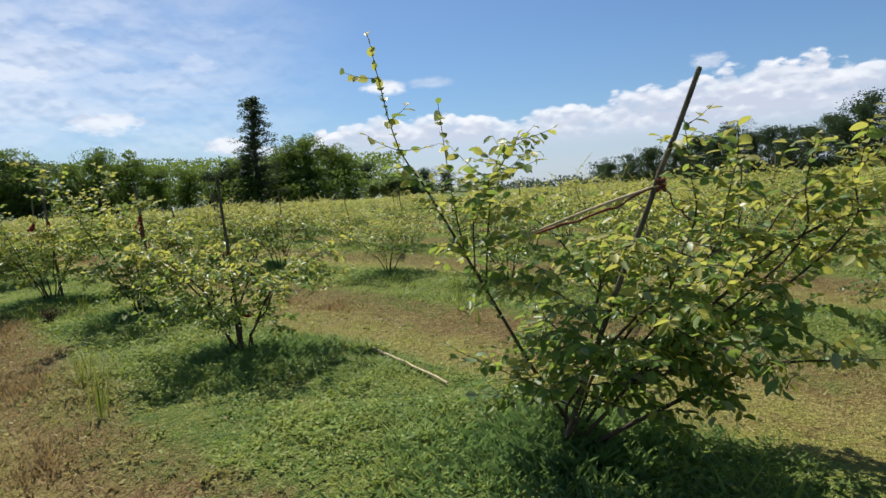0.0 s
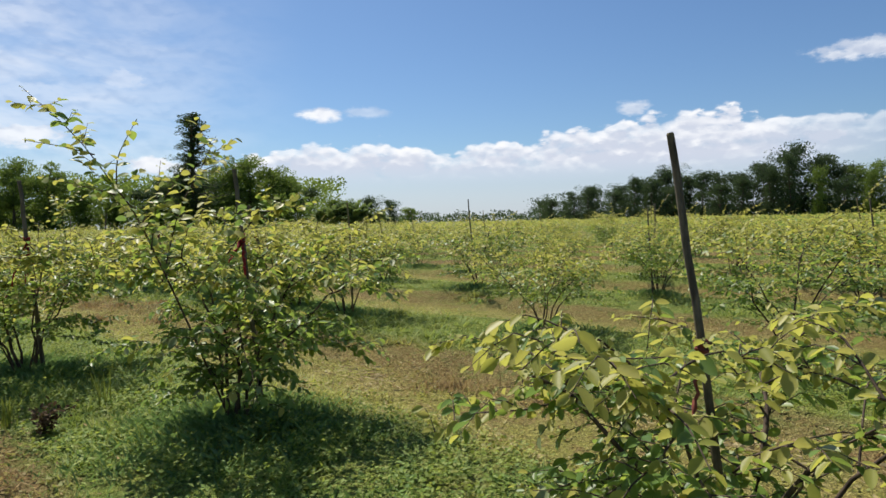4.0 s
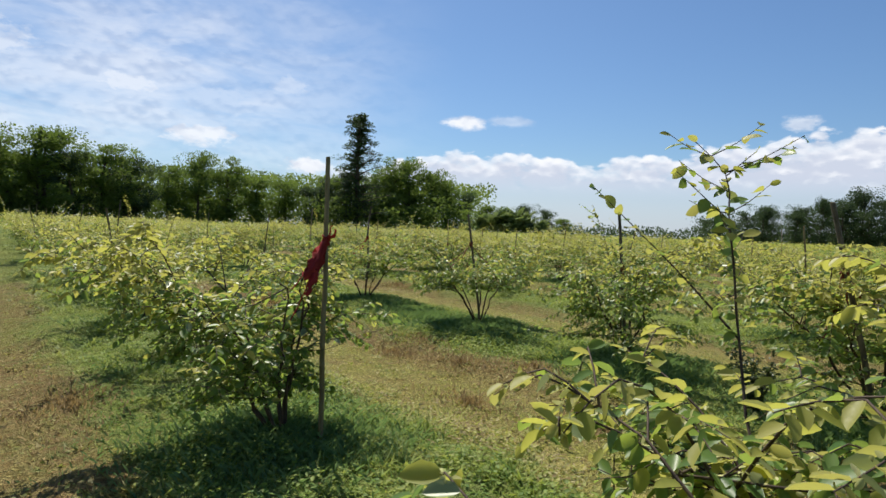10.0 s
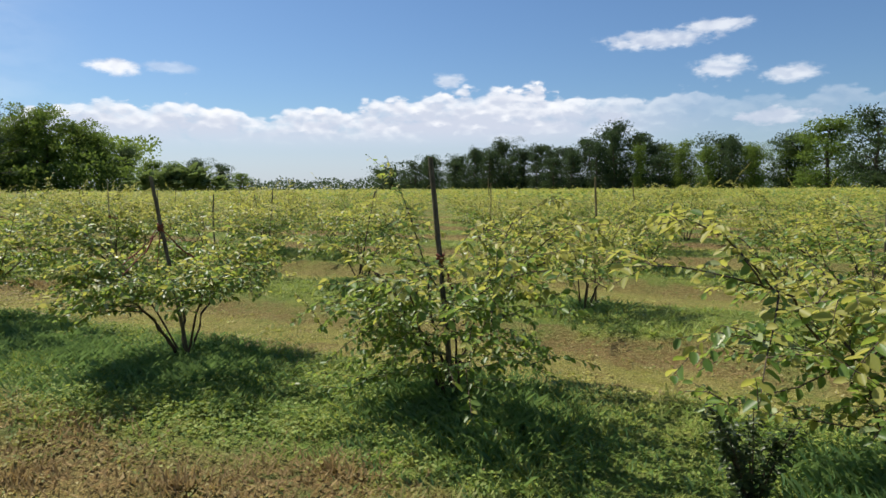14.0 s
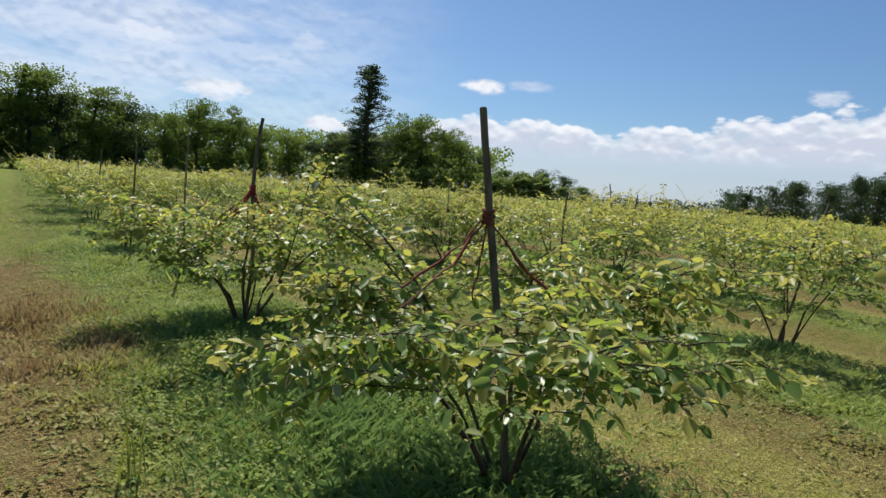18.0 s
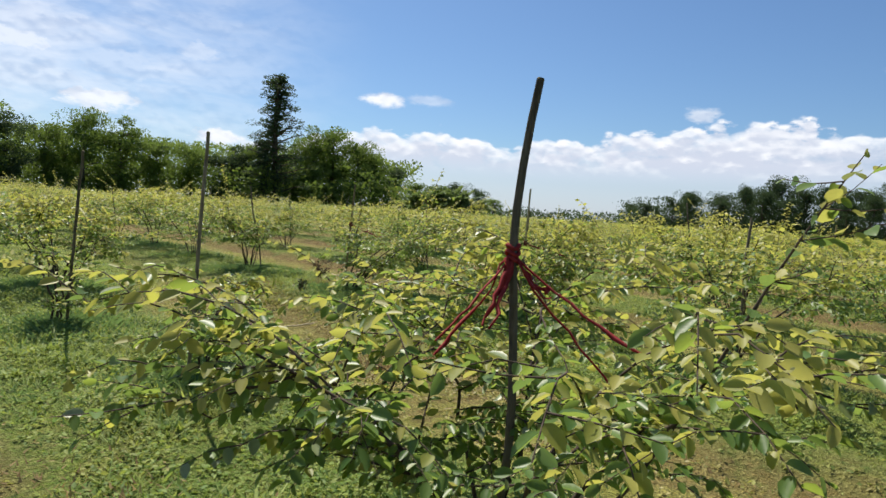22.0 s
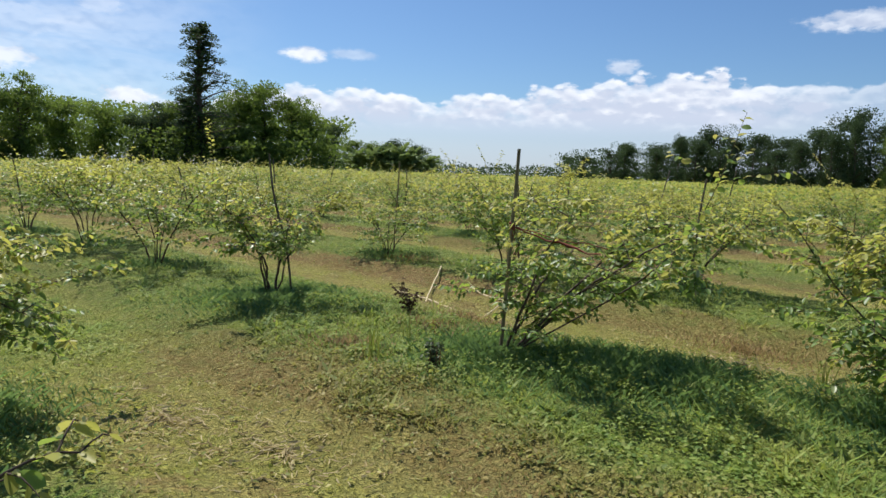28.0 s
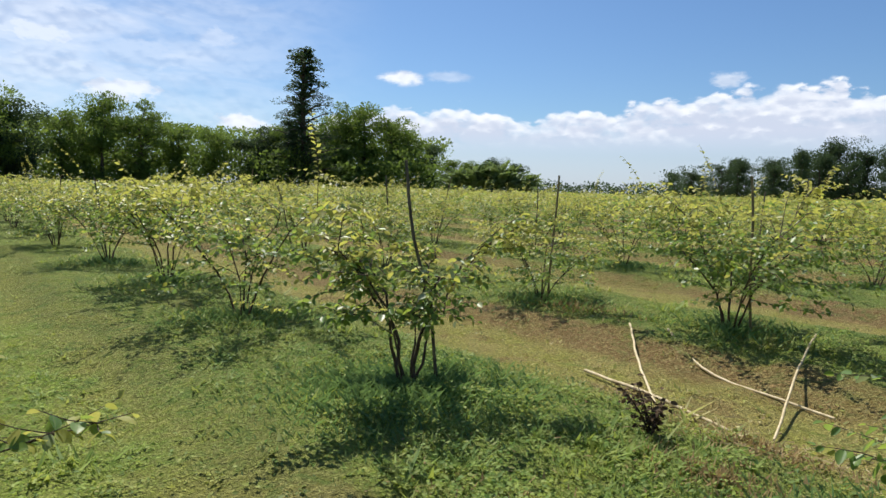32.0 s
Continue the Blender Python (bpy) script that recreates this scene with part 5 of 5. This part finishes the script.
def scatter_grass(name, count, each, inner, outer, size, wide, spread, seed, label):
    """Small tufts of grass blades: long and close on the beds, mown short in the lanes."""
    r = np.random.default_rng(seed)
    x, y = along_way(r, count, inner, outer)
    bed = bed_share(x, y)
    keep = r.random(count) < 0.45 + 0.55 * bed
    x, y, bed = x[keep], y[keep], bed[keep]
    m = len(x)
    lush = 0.35 + 1.3 * ease(value_noise(x * 2.6, y * 2.6, 6), 0.25, 0.85)
    tall = np.repeat(lush * (0.40 + 0.75 * bed) * (r.uniform(0.5, 1.1, m) + 0.6 * (r.random(m) < 0.07)), each)
    x, y = np.repeat(x, each), np.repeat(y, each)
    n = len(x)
    a = r.uniform(0, 2 * np.pi, n)
    off = np.abs(r.normal(0, 1, n)) * size * spread
    x, y = x + np.cos(a) * off, y + np.sin(a) * off
    a += r.normal(0, 0.7, n)
    h = size * tall * r.uniform(0.6, 1.25, n)
    w = wide * r.uniform(0.6, 1.4, n)
    lean = r.uniform(0.5, 1.6, n) * h
    tip_up = h * r.uniform(0.3, 1.0, n)
    z0 = ground_height(x, y) + r.uniform(-0.012, 0.010, n)
    ca, sa = np.cos(a), np.sin(a)
    v = np.empty((n, 3, 3))
    v[:, 0] = np.stack([x - sa * w * .5, y + ca * w * .5, z0], -1)
    v[:, 1] = np.stack([x + sa * w * .5, y - ca * w * .5, z0], -1)
    v[:, 2] = np.stack([x + ca * lean, y + sa * lean, z0 + tip_up], -1)
    s = Soup()
    s.add(v.reshape(-1, 3), np.arange(n * 3).reshape(n, 3))
    tagged(new(name, s.mesh(name, [BLADE])), label, "grass", kind="stuff")


def weed_mat(count, each, outer, seed):
    """Low creeping broad-leaved weeds in cushions, thick on the beds and broken up in the lanes."""
    r = np.random.default_rng(seed)
    x, y = along_way(r, count, 0.0, outer, 0.8)
    bed = bed_share(x, y)
    cushion = ease(value_noise(x * 3.4, y * 3.4, 7) * 0.65 + value_noise(x * 1.1, y * 1.1, 8) * 0.35, 0.32, 0.78)
    keep = r.random(count) < (0.12 + 0.88 * bed) * (0.25 + 0.75 * cushion)
    x, y, bed, cushion = x[keep], y[keep], bed[keep], cushion[keep]
    x, y, bed, cushion = (np.repeat(q, each) for q in (x, y, bed, cushion))
    n = len(x)
    th, rad = r.uniform(0, 2 * np.pi, n), np.abs(r.normal(0, 0.035, n))
    x, y = x + rad * np.cos(th), y + rad * np.sin(th)
    z = ground_height(x, y) + 0.004 + (0.02 + 0.075 * cushion * (0.3 + 0.7 * bed)) * r.uniform(0, 1, n) ** 0.8
    s = Soup()
    ahead = np.stack([np.cos(th), np.sin(th), r.uniform(-0.5, 0.5, n)], -1)
    up = np.array((0, 0, 1.0)) + r.normal(0, 0.45, (n, 3))
    add_leaves(s, np.stack([x, y, z], -1), ahead, up, r.uniform(0.018, 0.042, n), np.zeros(n, int), 2)
    tagged(new("weed_mat", s.mesh("weed_mat", [BLADE])), "low mat of creeping green weeds between the rows", "weeds", kind="stuff")


scatter_grass("grass", 52000, 10, 0.0, 5.6, 0.050, 0.0090, 1.1, 31, "short mown grass and weeds of the orchard floor")
scatter_grass("grass", 30000, 8, 4.0, 22.0, 0.070, 0.026, 1.0, 32, "short grass farther off between the rows")
weed_mat(75000, 8, 6.0, 33)


def bush_skirts():
    """Longer, greener grass that the mower left round the feet of the bushes."""
    r = np.random.default_rng(41)
    s = Soup()
    feet = [p for p, sd, l, m in HERO] + [(-2.9, 21.2), (-2.7, 20.1), (-3.2, 21.9), (-3.3, 22.6), (-2.3, 19.6), (-0.4, 14.6), (-1.2, 17.2), (-2.4, 30.6), (-2.0, 30.2)] + [to_world(a, p) for a, p in FIELD[:60]]
    for i, (fx, fy) in enumerate(feet):
        n = 2400 if feet[i] in ((-4.85, 26.2), (-6.25, 28.1)) else 7000 if i < len(HERO) else 3500 if i < len(HERO) + 9 else 1000
        rad, th = np.abs(r.normal(0, 0.68, n)), r.uniform(0, 2 * np.pi, n)
        x, y = fx + rad * np.cos(th) * 1.1, fy + rad * np.sin(th) * 1.1
        h = r.uniform(0.03, 0.125, n) * np.clip(1.25 - 0.7 * rad, 0.25, 1.1)
        a, w = r.uniform(0, 2 * np.pi, n), r.uniform(0.004, 0.010, n)
        lean = h * r.uniform(0.2, 1.4, n)
        ca, sa = np.cos(a), np.sin(a)
        v = np.empty((n, 4, 3))
        z0 = ground_height(x, y) - 0.012
        v[:, 0] = np.stack([x - sa * w * .5, y + ca * w * .5, z0], -1)
        v[:, 1] = np.stack([x + sa * w * .5, y - ca * w * .5, z0], -1)
        v[:, 2] = np.stack([x + ca * lean * .4 + sa * w * .5, y + sa * lean * .4 - ca * w * .5, z0 + h * .65], -1)
        v[:, 3] = np.stack([x + ca * lean, y + sa * lean, z0 + h], -1)
        b = (np.arange(n) * 4)[:, None]
        s.add(v.reshape(-1, 3), np.concatenate([b + (0, 1, 2), b + (0, 2, 3)]).reshape(-1, 3))
    tagged(new("long_grass", s.mesh("long_grass", [SKIRT])), "longer dark green grass round the bush feet", "grass", kind="stuff")


def withered_patches():
    """Patches of cut and withered brown weeds along the edges of the lanes."""
    r = np.random.default_rng(43)
    s = Soup()
    for cx, cy, rad in ((-3.64, 18.6, 0.45), (-3.0, 17.8, 0.55), (-2.3, 17.4, 0.4), (-3.3, 19.2, 0.45), (-3.15, 9.1, 0.4), (-3.35, 9.8, 0.5), (-6.4, 16.2, 0.7), (-3.2, 16.4, 0.5), (-2.3, 15.7, 0.5),
                        (-2.6, 32.7, 0.45), (-3.2, 32.3, 0.4), (-0.5, 31.0, 0.6), (-2.7, 27.0, 0.6), (-3.4, 26.8, 0.4), (-1.0, 12.8, 0.5), (0.9, 8.8, 0.6), (0.3, 9.9, 0.5), (-4.2, 31.9, 0.5),
                        (-2.9, 8.1, 0.4), (3.6, 8.5, 0.5), (-1.7, 37.0, 0.7), (-4.7, 22.6, 0.3), (-1.6, 13.9, 0.4),
                        (-2.0, 6.1, 0.7), (-1.4, 4.3, 0.7), (-2.3, 6.4, 0.7), (-5.5, 23.4, 0.7), (-5.7, 23.5, 0.7), (-4.9, 22.0, 0.7), (-5.1, 23.7, 0.7), (-4.6, 22.7, 0.7)):
        n = int(1500 * rad)
        d, th = np.abs(r.normal(0, 0.75, n)) * rad, r.uniform(0, 2 * np.pi, n)
        u, v = d * np.cos(th) * 1.6, d * np.sin(th) * 0.75
        x, y = cx + u * ROW_U[0] + v * ROW_V[0], cy + u * ROW_U[1] + v * ROW_V[1]
        a, w, h = r.uniform(0, 2 * np.pi, n), r.uniform(0.008, 0.018, n), r.uniform(0.015, 0.075, n) * np.clip(1.2 - 0.6 * d / rad, 0.25, 1.0)
        lean = r.uniform(0.02, 0.06, n)
        ca, sa = np.cos(a), np.sin(a)
        z0 = ground_height(x, y) + r.uniform(-0.01, 0.03, n)
        q = np.empty((n, 3, 3))
        q[:, 0] = np.stack([x - sa * w * .5, y + ca * w * .5, z0], -1)
        q[:, 1] = np.stack([x + sa * w * .5, y - ca * w * .5, z0], -1)
        q[:, 2] = np.stack([x + ca * lean, y + sa * lean, z0 + h], -1)
        s.add(q.reshape(-1, 3), np.arange(n * 3).reshape(n, 3))
    dead = mat_leaf("dead_weeds", rgb(0.155, 0.100, 0.046), rgb(0.430, 0.320, 0.150), rgb(0.38, 0.27, 0.10), 0.75, 0.3, 0.15)
    tagged(new("withered_weeds", s.mesh("withered_weeds", [dead])), "patches of withered reddish-brown weeds on the lane", "weeds", kind="stuff")


def straw_patches():
    """Flattened pale straw where the mower dropped the cut grass."""
    r = np.random.default_rng(47)
    s = Soup()
    for cx, cy, rad in ((-5.6, 30.9, 0.8), (-5.0, 30.2, 0.5), (-3.6, 26.7, 0.7), (-2.9, 26.3, 0.6), (-5.9, 22.7, 0.7), (-4.6, 28.4, 0.6), (-0.9, 30.6, 0.7), (-2.4, 32.6, 0.7), (-3.0, 21.9, 0.6), (-1.5, 20.5, 0.6), (-3.4, 15.6, 0.8), (1.4, 7.6, 0.8), (-0.2, 10.6, 0.8), (2.2, 5.2, 0.7)):
        n = int(420 * rad)
        d, th = np.abs(r.normal(0, 0.6, n)) * rad, r.uniform(0, 2 * np.pi, n)
        u, v = d * np.cos(th) * 1.7, d * np.sin(th) * 0.7
        x, y = cx + u * ROW_U[0] + v * ROW_V[0], cy + u * ROW_U[1] + v * ROW_V[1]
        a, w, ln = r.uniform(0, 2 * np.pi, n), r.uniform(0.002, 0.004, n), r.uniform(0.03, 0.09, n)
        ca, sa = np.cos(a), np.sin(a)
        z0 = ground_height(x, y) + r.uniform(0.006, 0.03, n)
        q = np.empty((n, 4, 3))
        for k, (f, g) in enumerate(((0, -1), (0, 1), (1, 0.6), (1, -0.6))):
            q[:, k] = np.stack([x + ca * ln * f - sa * w * g, y + sa * ln * f + ca * w * g, z0 + f * r.uniform(-0.012, 0.012, n)], -1)
        s.add(q.reshape(-1, 3), np.arange(n * 4).reshape(n, 4))
    tagged(new("straw", s.mesh("straw", [STRAW])), "flattened pale straw of cut grass on the lane", "straw", kind="stuff")


withered_patches()
STRAW = mat_leaf("cut_straw", rgb(0.30, 0.23, 0.11), rgb(0.54, 0.45, 0.25), rgb(0.45, 0.36, 0.18), 0.7, 0.2, 0.15)
straw_patches()
# dark lush grass; the bluish shade under the bushes is also in this colour
SKIRT = mat_leaf("long_green_grass", rgb(0.062, 0.160, 0.064), rgb(0.175, 0.270, 0.092), rgb(0.23, 0.35, 0.09), 0.45, 0.42, 0.4)
bush_skirts()


def tussock(x, y, height, blades, seed, dry=0.0):
    r = np.random.default_rng(seed)
    ob = empty("grass_tussock", (x, y, ground_z(x, y)), 0, "tall upright tuft of yellow-green grass" if dry < .5 else "small dry brown upright weed", "grass tuft", "tall grass tufts")
    for k in range(blades):
        a, h = r.uniform(0, 2 * np.pi), height * r.uniform(0.55, 1.05)
        lean = h * r.uniform(0.04, 0.28)
        o = np.array((r.normal(0, 0.03), r.normal(0, 0.03), -0.02))
        e = o + np.array((math.cos(a) * lean, math.sin(a) * lean, h))
        m = (o + e) / 2 - np.array((math.cos(a), math.sin(a), 0)) * lean * 0.22
        line = smooth_line([o, m, e], 6)
        side = np.array((-math.sin(a), math.cos(a), 0)) * 0.0055
        prof = np.array((0.7, 1, 1, .85, .55, .1))[:, None]
        s = Soup()
        v = np.stack([line - side * prof, line + np.array((math.cos(a), math.sin(a), 0)) * 0.002, line + side * prof], 1).reshape(-1, 3)
        f = []
        for i in range(5):
            f += [(3 * i, 3 * i + 1, 3 * i + 4, 3 * i + 3), (3 * i + 1, 3 * i + 2, 3 * i + 5, 3 * i + 4)]
        s.add(v, f)
        part("blade", s.mesh("blade", [TUFT_DRY if dry > .5 else TUFT]), ob)


TUFT = mat_leaf("tall_grass", rgb(0.12, 0.17, 0.03), rgb(0.24, 0.27, 0.06), rgb(0.30, 0.36, 0.05), 0.5, 0.35, 0.3)
TUFT_DRY = mat_leaf("dry_weed", rgb(0.10, 0.06, 0.035), rgb(0.20, 0.13, 0.07), rgb(0.2, 0.12, 0.05), 0.8, 0.2, 0.1)
for i, (x, y, h, n, d) in enumerate(((2.85, 6.15, 0.45, 14, 0), (2.28, 7.3, 0.42, 10, 0), (2.75, 7.1, 0.30, 7, 0), (-1.5, 5.8, 0.42, 10, 0), (-1.2, 4.95, 0.5, 12, 0), (4.45, 8.0, 0.4, 9, 0), (-2.54, 10.2, 0.36, 16, 0),
                                     (-3.12, 9.9, 0.26, 14, 0), (-3.21, 14.9, 0.2, 6, 0), (-3.82, 20.46, 0.42, 9, 0), (-4.02, 31.6, 0.34, 8, 0), (-3.64, 31.85, 0.30, 7, 0), (1.45, 31.5, 0.4, 12, 0), (-1.0, 29.8, 0.35, 9, 0),
                                     (-3.73, 31.07, 0.2, 10, 1), (-6.55, 23.4, 0.25, 8, 1), (-7.1, 26.8, 0.3, 8, 0), (-4.74, 28.3, 0.3, 6, 0), (-4.1, 31.4, 0.3, 6, 0), (2.31, 6.7, 0.3, 6, 0))):
    tussock(x, y, h, n, 500 + i, d)


def weed_shrub(x, y, height, spread, leaves, seed, mat, label, leaf=0.0375):
    """A small dark broad-leaved weed."""
    r = np.random.default_rng(seed)
    ob = empty("weed", (x, y, ground_z(x, y)), 0, label, "weed", "")
    crown = Soup()
    P, A, U, S = [], [], [], []
    for k in range(9):
        a, ln = r.uniform(0, 6.28), height * r.uniform(0.6, 1.05)
        e = np.array((math.cos(a) * spread * r.uniform(.2, 1), math.sin(a) * spread * r.uniform(.2, 1), ln))
        line = smooth_line([(0, 0, -0.02), e * 0.5 + np.array((0, 0, 0.03)), e], 8)
        w = Soup()
        tube(w, line, 0.006, 0.002, 5)
        part("stem", w.mesh("stem", [BARK], True), ob)
        n = leaves // 9
        t = r.uniform(0.1, 1.0, n)
        P.append(np.stack([np.interp(t, np.linspace(0, 1, 8), line[:, c]) for c in range(3)], -1) + r.normal(0, 0.67 * leaf, (n, 3)))
        A.append(r.normal(0, 1, (n, 3)) * (1, 1, .4))
        U.append(r.normal(0, .5, (n, 3)) + (0, 0, 1))
        S.append(r.uniform(0.67, 1.33, n) * leaf)
    P = np.concatenate(P)
    P[:, 2] = np.maximum(P[:, 2], 0.02)
    add_leaves(crown, P, np.concatenate(A), np.concatenate(U), np.concatenate(S), np.zeros(len(P), int), 1)
    part("foliage", crown.mesh("foliage", [mat]), ob)["kind"] = "stuff"


WEED_DARK = mat_leaf("dark_weed_leaves", rgb(0.030, 0.055, 0.022), rgb(0.085, 0.115, 0.045), rgb(0.12, 0.18, 0.04), 0.4, 0.25, 0.3)
WEED_BROWN = mat_leaf("withered_weed_leaves", rgb(0.050, 0.034, 0.022), rgb(0.125, 0.085, 0.050), rgb(0.12, 0.08, 0.04), 0.7, 0.2, 0.1)
weed_shrub(-36.2, 84.4, 1.9, 1.1, 1600, 60, WEED_DARK, "dark rounded shrub at the far end of a mown lane", 0.16)
weed_shrub(-0.88, 15.74, 0.58, 0.30, 900, 61, WEED_DARK, "dark leafy weed standing under a fruit bush")
weed_shrub(-3.2, 32.9, 0.30, 0.22, 240, 62, WEED_BROWN, "withered dark brown weed beside cut sticks")
weed_shrub(-3.72, 31.05, 0.20, 0.08, 120, 63, WEED_DARK, "small dark weed in the grass")
weed_shrub(-2.85, 9.75, 0.20, 0.2, 160, 64, WEED_BROWN, "withered weed by the foot of a bush")


# ---------------------------------------------------------------- cut sticks lying on the ground
def stick(points, r, label, mat=None):
    s = Soup()
    c = np.mean(np.array(points), axis=0)
    line = smooth_line([(p[0] - c[0], p[1] - c[1], p[2] + ground_z(p[0], p[1])) for p in points], 12)
    line[1:-1] += np.random.default_rng(int(abs(c[0]) * 100)).normal(0, 0.004, (10, 3))
    tube(s, line, r, r * 0.8, 7)
    ob = empty("cut_stick", (c[0], c[1], 0), 0, label, "stick", "cut sticks on the ground")
    part("cane", s.mesh("cane", [mat or STICK], True), ob)


stick([(-2.80, 34.46, 0.03), (-2.66, 33.6, 0.05), (-2.53, 32.85, 0.02)], 0.014, "long pale cut bamboo lying on dry soil")
stick([(-1.58, 35.73, 0.02), (-2.2, 34.6, 0.07), (-2.77, 33.5, 0.03)], 0.012, "pale cut bamboo lying across another")
stick([(-1.32, 35.41, 0.02), (-1.68, 34.3, 0.03), (-1.56, 33.13, 0.03)], 0.013, "curved pale cut bamboo on the ground")
stick([(0.10, 34.9, 0.02), (-1.1, 33.9, 0.06), (-2.3, 32.9, 0.02)], 0.011, "thin pale stick lying across a curved one")
stick([(0.88, 5.95, 0.02), (1.02, 5.3, 0.03), (1.24, 4.4, 0.02)], 0.012, "pale dry stick in the mown grass")
stick([(-4.20, 28.71, 0.02), (-4.16, 28.3, 0.03), (-4.11, 27.97, 0.02)], 0.010, "pale dry stick in the grass")
stick([(-4.12, 28.74, 0.02), (-3.76, 28.79, 0.02)], 0.010, "short pale dry stick in the grass")
stick([(-4.94, 28.84, 0.02), (-4.78, 28.28, 0.02)], 0.007, "thin dry stick in the grass")
stick([(-3.11, 24.11, 0.02), (-2.67, 23.39, 0.02)], 0.009, "thin pale stick on bare soil")
